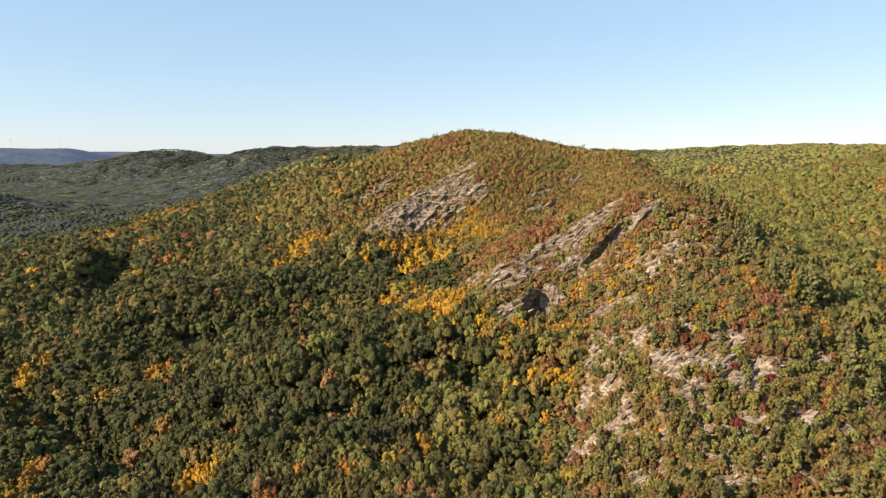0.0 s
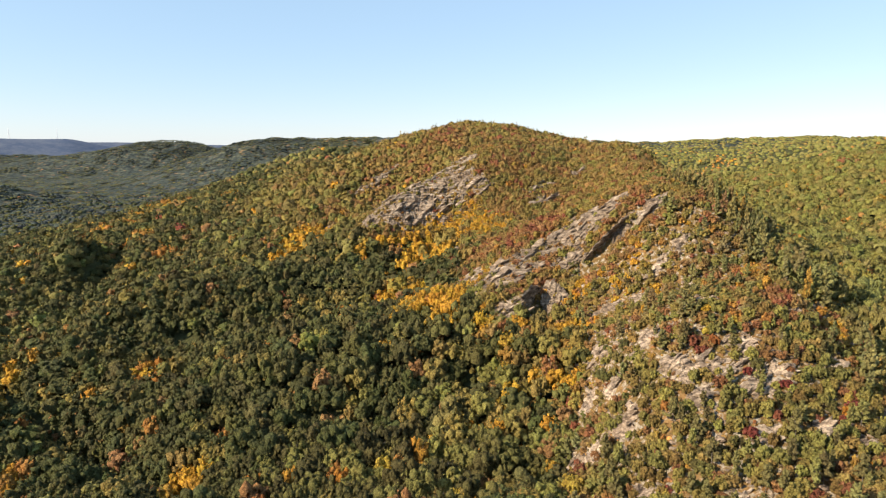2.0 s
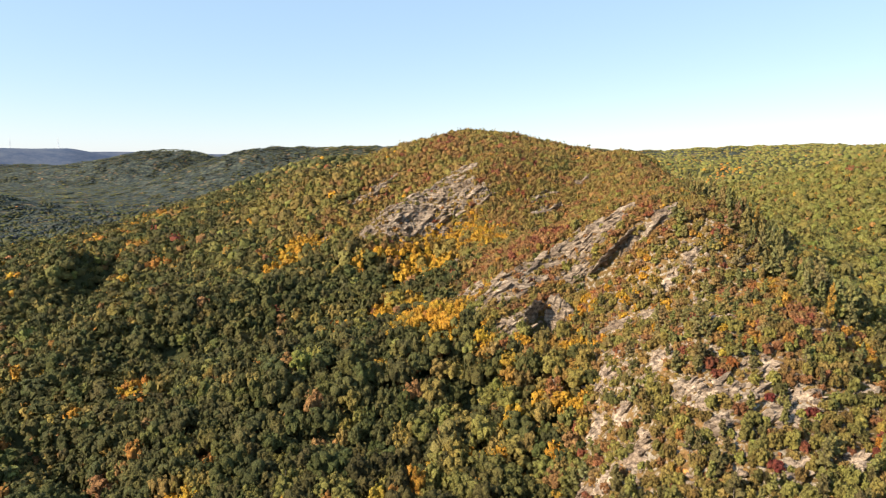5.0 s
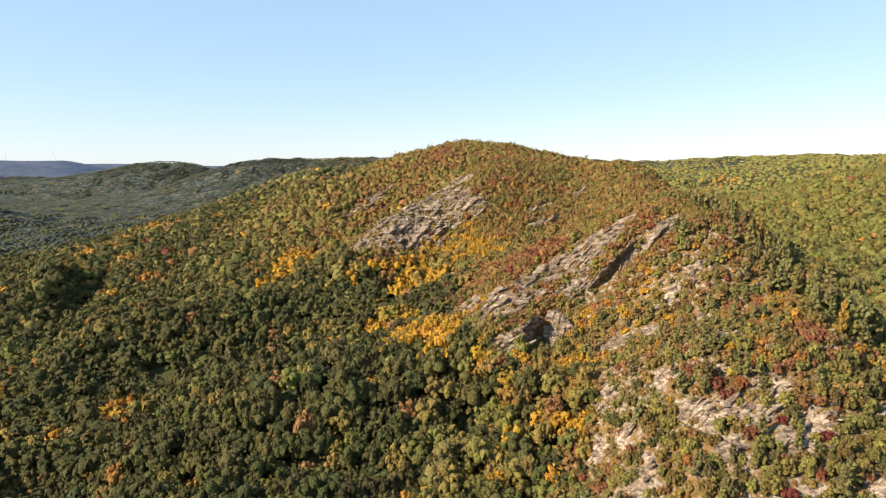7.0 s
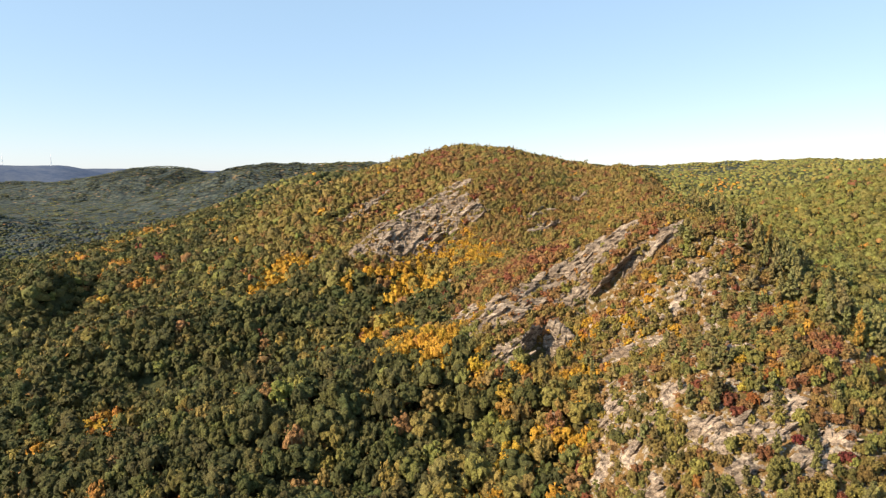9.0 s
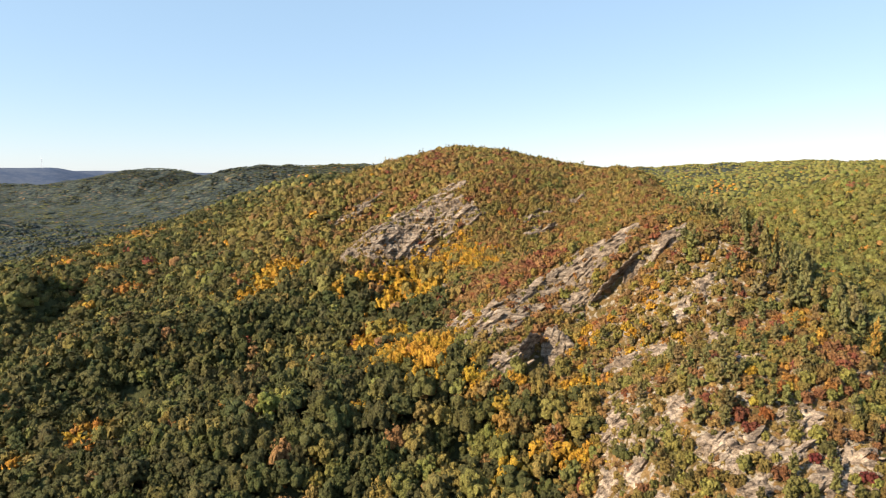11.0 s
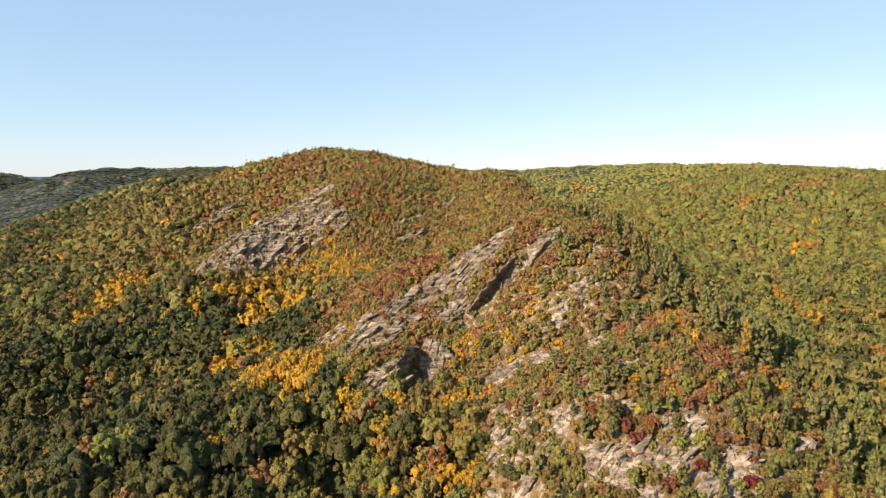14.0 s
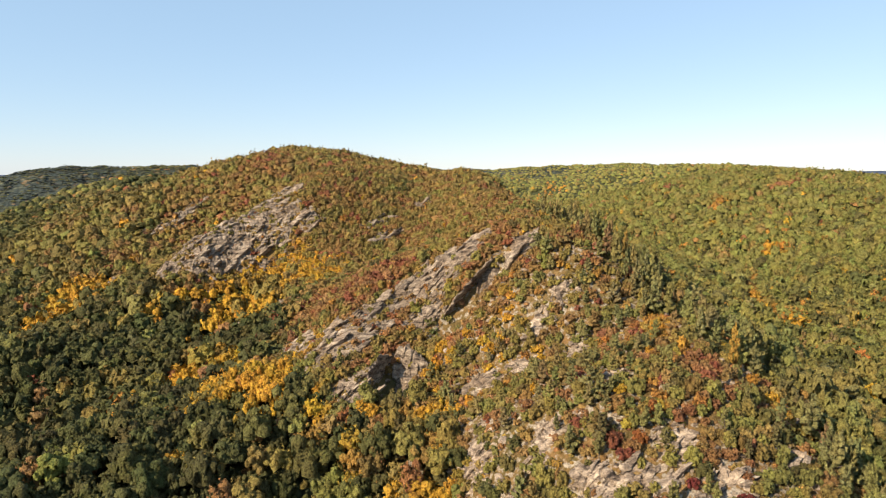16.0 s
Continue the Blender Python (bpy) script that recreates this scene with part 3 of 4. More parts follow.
def in_view(x, y):
    return (x > -0.80 * (y + 70) - 30) & (x < 1.22 * (y - 10) + 40) & (y > 70)


def sizes(x, y, kinds, r):
    """Crown half-width and tree height at each place."""
    rd = ridge(x, y)
    st = inside(STONY, x, y)
    up = np.clip((y - 360) / 150, 0, 1)
    close_by = np.clip((300 - np.hypot(x, y)) / 60, 0, 1)
    east = np.clip((x - 150) / 40, 0, 1)
    vary = np.clip(np.exp(r.normal(-0.02, 0.28, len(x))), 0.5 + 0.15 * close_by, 1.65 - 0.35 * close_by)
    vary = vary * np.where((kinds == 3) | (kinds == 4), 0.78, 1.0)
    w = ((3.5 + 0.6 * close_by - 0.85 * east) * (1 - rd) + (1.8 + 0.45 * up) * rd) * vary * (1 - 0.25 * st)
    far = 1 - 0.22 * np.clip((np.hypot(x, y) - 500) / 300, 0, 1) - 0.4 * np.clip((np.hypot(x, y) - 800) / 500, 0, 1)
    h = ((10.5 + 2.5 * close_by - 1.8 * east) * far * (1 - rd) + (5.2 + 1.4 * up) * rd) * vary ** 0.65 * r.uniform(0.85, 1.18, len(x)) * (1 - 0.35 * st)
    low = (kinds == 5) | (kinds == 6)
    h = np.where(low & (rd > 0.3), h * 0.8, h)
    pine = kinds == 7
    return np.where(pine, w * 1.2, w), np.where(pine, np.where(x > 112, r.uniform(8, 13, len(x)), np.clip(h * 1.3, 5, 8)), h)


def plant(name, x, y, kinds, w, h, templates, r, label, spread=0.08):
    """Many trees joined into one mesh."""
    far = np.clip((np.hypot(x, y) - 430) / 200, 0, 1)
    z = ground_z(x, y) - 0.3 - np.where(kinds == 7, 0.0, h * np.maximum(0.30 * ridge(x, y), 0.12 * far + 0.12 * np.clip((np.hypot(x, y) - 700) / 200, 0, 1) + 0.22 * np.clip((np.hypot(x, y) - 850) / 250, 0, 1)))
    pick = r.randint(0, 997, len(x))
    vs, fs, cs, base = [], [], [], 0
    turn = r.uniform(0, 6.283, len(x))
    # neighbours' leaves show between a tree's own, most of all on the ridge
    mixed = (r.uniform(0.0, 0.25, len(x)) + r.uniform(0.1, 0.5, len(x)) * ridge(x, y))[:, None]
    mixed = np.where((kinds == 3) & (inside(YELLOW, x, y) > 0.3), 0.1, mixed[:, 0] + 0.15 * ((kinds == 3) | (kinds == 4)))[:, None]
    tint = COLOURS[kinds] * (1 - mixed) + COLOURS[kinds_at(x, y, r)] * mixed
    # broad drifts of one tone on the upper hill
    drift = np.clip(0.36 + 0.60 * waves(x, y, 34, 17) + 0.25 * waves(x, y, 11, 18), 0, 1)[:, None]
    tone = 0.5 * (COLOURS[2] + COLOURS[8]) * (1 - drift) + 0.5 * (COLOURS[6] + COLOURS[2]) * (0.95, 0.88, 0.95) * drift
    calm = (0.42 * np.clip((y - 285) / 60, 0, 1) * np.clip((smooth_z(x, y) - 55) / 20, 0, 1) * (y < 900) * (x < 150) * (x > -220) * ((kinds != 3) & (kinds != 5)))[:, None]
    tint = tint * (1 - calm) + tone * calm
    shade = np.exp(r.normal(0, spread, (len(x), 1))) * (1 + r.normal(0, 0.05, (len(x), 3)))
    for pine in (False, True):
        group = templates["pine" if pine else "broad"]
        for t, (tv, tf) in enumerate(group):
            k = np.nonzero(((kinds == 7) == pine) & (pick % len(group) == t))[0]
            if not len(k):
                continue
            c, s = np.cos(turn[k])[:, None], np.sin(turn[k])[:, None]
            px = (tv[None, :, 0] * c - tv[None, :, 1] * s) * w[k, None] + x[k, None]
            py = (tv[None, :, 0] * s + tv[None, :, 1] * c) * w[k, None] + y[k, None]
            pz = tv[None, :, 2] * h[k, None] + z[k, None]
            vs.append(np.stack([px, py, pz], -1).reshape(-1, 3))
            fs.append((tf[None] + (np.arange(len(k)) * len(tv))[:, None, None]).reshape(-1, 3) + base)
            cs.append(np.repeat(tint[k] * shade[k], len(tv), 0))
            base += len(k) * len(tv)
    ob = new(name, mesh_from(name, np.concatenate(vs), np.concatenate(fs), LEAVES, True, np.concatenate(cs)))
    return tagged(ob, label, "forest", kind="stuff")


rt = np.random.RandomState(7)
NEAR_T = {"broad": [broad_crown(rt, 11, 84) for _ in range(12)], "pine": [pine_crown(rt, 13, 80) for _ in range(5)]}
MID_T = {"broad": [broad_crown(rt, 3, 34) for _ in range(12)], "pine": [pine_crown(rt, 8, 34) for _ in range(5)]}
LOW_T = {"broad": [broad_crown(rt, 0, 18) for _ in range(12)], "pine": [cone_crown(rt) for _ in range(4)]}
FAR_T = {"broad": [speck_crown(rt, 1) for _ in range(12)], "pine": [speck_crown(rt, 1) for _ in range(4)]}
DOT_T = {"broad": [speck_crown(rt, 0) for _ in range(12)], "pine": [speck_crown(rt, 0) for _ in range(4)]}


def ring(lo, hi):
    return lambda x, y: (np.hypot(x, y) >= lo) & (np.hypot(x, y) < hi) & in_view(x, y)


def lee(x, y):
    """The far sides of the hills, past the crests."""
    west = (x < -300 - 0.05 * (y - 900)) & (y < 3500) | ((y > 1480) & (y < 2150) & (x < 60))
    notch = (x > -520) & (x < 0) & (y < 1480)
    east = (x > 200) & (x < 1080) & (y < 1560)
    behind = (y > 640) & (x > -70 - 0.12 * (y - 640)) & (x < 170 + 0.2 * (y - 640))
    return behind | ((np.hypot(x, y) > 880) & ~(west | notch | east))


def near_trees(x, y):
    """The stretches of the plan, nearest to the way, where each tree stands singly."""
    return ((x > 42) & (x < 112) & (y > 92) & (y < 152)) | ((x > -70) & (x < 15) & (y > 128) & (y < 176))


def thin(x, y, reach, r):
    """Which places to keep so that no two crowns crowd each other, taken in random order."""
    cell = 2 * float(reach.max())
    grid, keep = {}, np.zeros(len(x), bool)
    for k in r.permutation(len(x)):
        a, b, q = x[k], y[k], reach[k]
        i, j = int(a // cell), int(b // cell)
        clear = True
        for u in (i - 1, i, i + 1):
            for v in (j - 1, j, j + 1):
                for c, d, e in grid.get((u, v), ()):
                    if (a - c) ** 2 + (b - d) ** 2 < (q + e) ** 2:
                        clear = False
                        break
                if not clear:
                    break
            if not clear:
                break
        if clear:
            grid.setdefault((i, j), []).append((a, b, q))
            keep[k] = True
    return keep


def growth(seed, step, places, close=0.62):
    """Places, kinds and sizes of trees: they stand as close as their crowns allow."""
    r = np.random.RandomState(seed)
    x, y = places(r, step)
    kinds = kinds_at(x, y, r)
    w, h = sizes(x, y, kinds, r)
    stay = (inside(CLEAR, x, y) < 0.5) & (r.uniform(size=len(x)) > np.where(y > 320, 0.68, 0.86) * np.clip(np.where(y < 228, 1.25, 1.3) * inside(STONY, x, y), 0, 1))
    stay &= r.uniform(size=len(x)) > 0.42 * ridge(x, y) * (y < 232)
    x, y, kinds, w, h = x[stay], y[stay], kinds[stay], w[stay], h[stay]
    stay = thin(x, y, close * w * (1 - np.where(y < 232, 0.16, 0.36) * ridge(x, y)), r)
    return r, x[stay], y[stay], kinds[stay], w[stay], h[stay]


def wood(name, seed, lo, hi, step, templates, label, grow=1.0):
    def places(r, step):
        return sow(r, -0.8 * hi - 90, 1.0 * hi, 60, hi, step, lambda x, y: ring(lo, hi)(x, y) & ~near_trees(x, y) & ~lee(x, y))

    r, x, y, kinds, w, h = growth(seed, step, places, 0.56 if hi < 300 else 0.56 if hi < 500 else 0.52)
    return plant(name, x, y, kinds, w * grow, h, templates, r, label)


# ---- rock ----
def slab_mesh(seed, stone):
    """A broken block of layered rock, about 2 long, 2 wide and 2 thick before scaling: jagged outline, stepped and tilted top."""
    r = np.random.RandomState(seed)
    n = 13
    a = np.linspace(0, 6.283, n, endpoint=False) + r.uniform(-0.2, 0.2, n)
    k = np.minimum(1 / np.maximum(np.abs(np.cos(a)), np.abs(np.sin(a))), 1.25) * r.uniform(0.66, 1.12, n)
    px, py = np.cos(a) * k, np.sin(a) * k
    tilt = r.uniform(-0.35, 0.35, 2)
    step = r.uniform(-0.4, 0.4)
    v, f = [], []
    for sc, h, j in ((0.9, -1.0, 0), (1.04, -0.2, 0.12), (0.98, 0.5, 0.16), (0.84, 0.9, 0.12), (0.42, 1.0, 0.15)):
        x, y = px * sc + r.uniform(-j, j, n) * 0.6, py * sc + r.uniform(-j, j, n) * 0.6
        z = np.full(n, h) if h < 0.3 else h * (1 + tilt[0] * x + tilt[1] * y) + r.uniform(-j, j, n) * 1.5 - 0.38 * (y > step)
        v.append(np.stack([x, y, z], -1))
    v = np.concatenate(v + [np.array([[0, 0, 0.95 + r.uniform(-0.25, 0.1)]])])
    for q in range(4):
        for i in range(n):
            b, c = q * n + i, q * n + (i + 1) % n
            f += [[b, c, c + n], [b, c + n, b + n]]
    f += [[4 * n + i, 4 * n + (i + 1) % n, 5 * n] for i in range(n)]
    return mesh_from("slab", v, np.array(f), stone, False)


SLABS = {stone: [slab_mesh(300 + k, stone) for k in range(12)] for stone in (ROCK, PALE_ROCK)}
# the layers: they climb along one line, their lit faces look to the sun, their other side is undercut
STRIKE = Vector((0.66, -0.08, 0.74)).normalized()
FACE = Vector((-0.46, -0.80, 0.36))


def ground_normal(x, y):
    e = 3.0
    gx = float(smooth_z(x + e, y) - smooth_z(x - e, y)) / (2 * e)
    gy = float(smooth_z(x, y + e) - smooth_z(x, y - e)) / (2 * e)
    return Vector((-gx, -gy, 1)).normalized()


def bedding(x, y, r, loose, lie):
    """The turn of a slab: along the strike; lie says how far it follows the slope instead of the layers."""
    nrm = (FACE * (1 - lie) + ground_normal(x, y) * lie + Vector(r.normal(0, loose, 3))).normalized()
    along = (STRIKE + Vector(r.normal(0, loose, 3))).normalized()
    u = (along - nrm * along.dot(nrm)).normalized()
    return Matrix((u, nrm.cross(u), nrm)).transposed().to_4x4()


def add_slab(parent, r, x, y, size, lift=0.0, loose=0.10, lie=0.3, stone=None):
    ob = new("slab", SLABS[stone or (PALE_ROCK if y < 228 else ROCK)][r.randint(12)])
    z = float(ground_z(x, y))
    place = Vector((x, y, z)) + ground_normal(x, y) * lift - Vector(parent.location)
    ob.matrix_basis = Matrix.Translation(place) @ bedding(x, y, r, loose, lie) @ Matrix.Diagonal((*size, 1))
    ob.parent = parent
    return ob


def ledge_mesh(x, y, rx, ry, turn, seed):
    """A stretch of bare bedrock: broken layers along the strike that rise out of the soil, with a ragged edge."""
    r = np.random.RandomState(seed)
    big = y > 320
    step = 0.9 if big else 0.5
    thick, length = (2.6, 10.0) if big else (1.25, 5.0)
    u, v = np.meshgrid(np.arange(-1.3 * rx, 1.3 * rx + step, step), np.arange(-1.3 * ry, 1.3 * ry + step, step))
    u, v = u + r.uniform(-0.3, 0.3, u.shape) * step, v + r.uniform(-0.3, 0.3, u.shape) * step
    gx, gy = x + u * math.cos(turn) - v * math.sin(turn), y + u * math.sin(turn) + v * math.cos(turn)
    along, across = gx * 0.985 - gy * 0.17, gy * 0.985 + gx * 0.17
    across = across + 0.5 * thick * waves(gx, gy, 4 * length, seed)
    layer = np.floor(across / thick)
    inner = across / thick - layer
    block = np.floor(along / length + np.modf(np.abs(np.sin(layer * 12.9898 + seed)) * 43758.5)[0])
    chance = np.modf(np.abs(np.sin(layer * 78.233 + block * 37.719 + seed)) * 43758.5)[0]
    lean = np.modf(np.abs(np.sin(layer * 39.4 + block * 11.13)) * 24634.6)[0]
    rise = thick * (1.15 * chance + 0.9 * inner * (lean - 0.3) + 0.12 * waves(gx, gy, 3.0, seed + 1))
    deep = 1 - (u / rx) ** 2 - (v / ry) ** 2 + (0.85 if big else 0.5 if y > 228 else 0.9) * waves(gx, gy, 0.9 * length, seed + 2) + 0.5 * waves(along * 0.45, across, 1.6 * thick, seed + 3)
    lift = np.clip(deep, -1.2, 0.3) * thick * 1.2 + rise * np.clip(deep + 0.7, 0, 1) - 0.65 * thick
    idx = np.arange(u.size).reshape(u.shape)
    f = np.stack([idx[:-1, :-1], idx[:-1, 1:], idx[1:, 1:], idx[1:, :-1]], -1)
    show = np.maximum.reduce([lift[:-1, :-1], lift[:-1, 1:], lift[1:, 1:], lift[1:, :-1]]) > -0.5
    n = ground_normal(x, y)
    o = thing_at(x, y)
    pts = np.stack([gx + n.x * lift - o.x, gy + n.y * lift - o.y, ground_z(gx, gy) + np.maximum(n.z, 0.6) * lift - o.z], -1)
    return mesh_from("ledge", pts.reshape(-1, 3), f[show], PALE_ROCK if y < 228 else ROCK, False)


def thing_at(x, y):
    return Vector((x, y, float(ground_z(x, y))))


def outcrop(x, y, rx, ry, turn, seed, label):
    r = np.random.RandomState(seed)
    thing = new("rock_outcrop")
    thing.location = thing_at(x, y)
    big = y > 320
    new("ledge", ledge_mesh(x, y, rx, ry, turn, seed)).parent = thing
    band = 228 < y < 300
    for _ in range(int(min(40, 3 + rx * ry * (0.055 if big else 0.22 if band else 0.18)))):
        a, d = r.uniform(0, 6.283), math.sqrt(r.uniform(0, 1.0))
        u, v = rx * d * math.cos(a), ry * d * math.sin(a)
        sx, sy = x + u * math.cos(turn) - v * math.sin(turn), y + u * math.sin(turn) + v * math.cos(turn)
        k = r.uniform(0.35, 1.0) ** 1.3 * (2.3 if big else 1.5 if band else 1.1)
        add_slab(thing, r, sx, sy, (3.2 * k, 0.95 * k * r.uniform(0.6, 1.3), 0.7 * k * r.uniform(0.6, 1.3)), r.uniform(0.2, 0.9) * k, 0.08, r.uniform(0.2, 0.7))
    return tagged(thing, label, "rock outcrop", "outcrops of the ridge")


for k, (px, py, rx, ry, turn) in enumerate(STONY):
    tone = "grey-brown layered cliff rock" if py > 320 else "pale tan weathered rock slabs" if py < 222 else "grey and tan tilted rock layers"
    outcrop(px, py, rx, ry, turn, 500 + k, tone + " breaking through thin soil and scrub")

# tilted fins with a shaded side, and the hollow between a leaning fin and a rock wall
def fin_mesh(a, b, side, high, back, deep, under, seed, o):
    """A wall of rock standing out of the slope from a to b: a narrow lit back and a steep shaded side."""
    r = np.random.RandomState(seed)
    axis = b - a
    n = (side - axis * (side.dot(axis) / axis.length_squared)).normalized()
    out = n.cross(axis).normalized()
    if out.z < 0:
        out = -out
    m = max(12, int(axis.length / 0.7))
    section = [(-back, -2.0), (-back * 0.8, 0.2), (-back * 0.45, high * 0.62), (-back * 0.15, high * 0.9), (0.0, high), (0.35, high * 0.9)]
    section += [(0.35 + under * q, high * 0.9 * (1 - q) - deep * q) for q in (0.12, 0.3, 0.5, 0.75, 1.0)]
    lift = np.convolve(r.uniform(0.6, 1.25, m + 8), np.ones(3) / 3, "same")[4:4 + m]
    v = []
    for k in range(m):
        s = k / (m - 1)
        end = min(1.0, 0.25 + 3.2 * s, 0.25 + 4.0 * (1 - s))
        for p, q in section:
            d = n * (p * end + r.uniform(-0.22, 0.22)) + out * ((q * lift[k] * end if q > 0 else q) + r.uniform(-0.25, 0.25))
            v.append((a + axis * (s + r.uniform(-0.25, 0.25) / m) + d - o)[:])
    w = len(section)
    i = np.arange(m - 1)[:, None] * w + np.arange(w - 1)[None]
    f = np.stack([i, i + 1, i + w + 1, i + w], -1).reshape(-1, 4)
    return mesh_from("fin", np.array(v), f, ROCK, False)


rf = np.random.RandomState(61)


def fin_thing(name, ends, side, high, back, deep, under, seed, label, category, slabs=(), part="fin"):
    a, b = (Vector((x, y, float(ground_z(x, y)) + up)) for x, y, up in ends)
    thing = new(name)
    thing.location = thing_at((a.x + b.x) / 2, (a.y + b.y) / 2)
    new(part, fin_mesh(a, b, side, high, back, deep, under, seed, Vector(thing.location))).parent = thing
    for x, y, size, lift in slabs:
        add_slab(thing, rf, x, y, size, lift, 0.05, 0.0, PALE_ROCK if x < 36 else ROCK)
    return tagged(thing, label, category)


SHADED = Vector((0.55, -0.72, -0.42))
fin_thing("rock_fin", ((60.5, 248.6, 0.5), (81, 248.8, 0.5)), SHADED, 4.6, 2.2, 12.0, -1.0, 71, "long tilted grey rock fin with a shaded undercut edge", "rock fin")
fin_thing("rock_fin", ((83, 243.6, 0.2), (92.5, 244.6, 0.2)), SHADED, 3.4, 4.0, 7.0, -0.6, 72, "short pale rock fin with a shaded side at the crest", "rock fin")
hollow = fin_thing("rock_hollow", ((28.5, 229.5, 0.0), (40, 240.5, 2.0)), Vector((0.72, -0.68, -0.1)), 6.8, 1.6, 13.0, -2.4, 73, "dark hollow between a leaning rock fin and a grey rock wall", "rock hollow",
                   [(x, y, (4.6, 0.8, 0.8), up) for x, y, up in ((28, 229.5, 1.2), (25.5, 229.5, 0.9), (23, 229, 0.7), (20.5, 228.5, 0.6), (31, 226.5, 0.8), (26, 226, 0.5), (18, 230, 0.6))])
# the wall at the back of the hollow, cracked into upright blocks
wr = np.random.RandomState(74)
for x, y, wide, high in ((42.5, 240.5, 2.2, 6.6), (45.0, 239.0, 2.6, 7.4), (47.6, 237.4, 2.2, 6.0), (49.8, 235.6, 1.8, 4.6), (46.4, 236.2, 1.6, 4.0)):
    block = new("slab", SLABS[ROCK][wr.randint(12)])
    block.matrix_basis = pose(x - hollow.location.x, y - hollow.location.y, float(ground_z(x, y)) + 0.35 * high - hollow.location.z, wr.uniform(-12, 12), wr.uniform(8, 22), wr.uniform(-50, -20)) @ Matrix.Diagonal((wide, 1.5, 0.62 * high, 1))
    block.parent = hollow
boulder_r = np.random.RandomState(62)


def boulder_shape(seed, level):
    """A stone with seven broken faces."""
    r = np.random.RandomState(seed)
    bm = bmesh.new()
    bmesh.ops.create_icosphere(bm, subdivisions=level, radius=1)
    cuts = [Vector(r.normal(size=3)).normalized() for _ in range(7)]
    reach = r.uniform(0.6, 0.85, 7)
    for p in bm.verts:
        for c, d in zip(cuts, reach):
            over = p.co.dot(c) - d
            if over > 0:
                p.co -= c * over
        p.co += Vector(r.uniform(-0.04, 0.04, 3))
    v = np.array([p.co[:] for p in bm.verts])
    f = np.array([[p.index for p in q.verts] for q in bm.faces])
    bm.free()
    return v, f


BOULDERS = [mesh_from("boulder", *boulder_shape(700 + k, 2), PALE_ROCK, False) for k in range(8)]
BLOCKS = [boulder_shape(720 + k, 1) for k in range(8)]


def stony_places(x, y):
    return (smooth_z(x, y) > 36) & (boulder_r.uniform(size=len(x)) < 0.24 + 0.7 * inside(STONY, x, y))


bx, by = sow(boulder_r, 20, 138, 98, 240, 4.2, stony_places)
for x, y in zip(bx[:290], by[:290]):
    k = boulder_r.uniform(0.7, 1.8)
    ob = new("boulder", BOULDERS[boulder_r.randint(8)])
    ob.matrix_basis = pose(x, y, float(ground_z(x, y)) + 0.15 * k, *boulder_r.uniform(-25, 25, 2), boulder_r.uniform(0, 360)) @ Matrix.Diagonal((1.3 * k, 0.95 * k, 0.75 * k, 1))
    tagged(ob, "pale weathered boulder half sunk among scrub on the ridge", "boulder", "boulders on the ridge")

# smaller broken stones lie between them, past counting
gx, gy = sow(boulder_r, 15, 142, 98, 250, 2.6, stony_places)
turns = boulder_r.uniform(0, 6.283, len(gx))
stones = []
for x, y, z, a in zip(gx, gy, ground_z(gx, gy), turns):
    stone_v, stone_f = BLOCKS[boulder_r.randint(len(BLOCKS))]
    k = boulder_r.uniform(0.35, 1.0)
    q = stone_v * (1.5 * k, 0.9 * k, 0.7 * k)
    lean = q[:, 0] * boulder_r.uniform(-0.3, 0.5)
    stones.append((np.c_[q[:, 0] * math.cos(a) - q[:, 1] * math.sin(a) + x, q[:, 0] * math.sin(a) + q[:, 1] * math.cos(a) + y, q[:, 2] + lean + z + 0.25 * k], stone_f))
tagged(new("rubble", mesh_from("rubble", *join(stones), PALE_ROCK, False)), "small pale broken stones strewn over the dry ridge", "stones", kind="stuff")

# ---- single trees, nearest to the way ----
def trunk_mesh(seed, limbs):
    """A tapered trunk with a bend and a few rising limbs, of unit height."""
    r = np.random.RandomState(seed)
    pieces = []

    def rod(a, b, ra, rb):
        a, b = np.array(a, float), np.array(b, float)
        d = (b - a) / np.linalg.norm(b - a)
        p = np.cross(d, [0.3, 0.9, 0.1])
        p /= np.linalg.norm(p)
        q = np.cross(d, p)
        t = np.linspace(0, 6.283, 5, endpoint=False)
        c = np.cos(t)[:, None] * p + np.sin(t)[:, None] * q
        i = np.arange(5)
        j = (i + 1) % 5
        pieces.append((np.concatenate([a + c * ra, b + c * rb]), np.concatenate([np.stack([i, j, j + 5], 1), np.stack([i, j + 5, i + 5], 1)])))

    mid, top = (r.uniform(-0.05, 0.05), r.uniform(-0.05, 0.05), 0.4), (r.uniform(-0.1, 0.1), r.uniform(-0.1, 0.1), 0.88)
    rod((0, 0, -0.06), mid, 0.055, 0.042)
    rod(mid, top, 0.042, 0.010)
    for k in range(limbs):
        a, h = 2.4 * k + r.uniform(-0.4, 0.4), 0.34 + 0.36 * k / limbs
        rod((mid[0] * 0.8, mid[1] * 0.8, h), (0.5 * math.cos(a), 0.5 * math.sin(a), h + 0.22), 0.022, 0.006)
    v, f = join(pieces)
    return mesh_from("trunk", v, f, BARK)


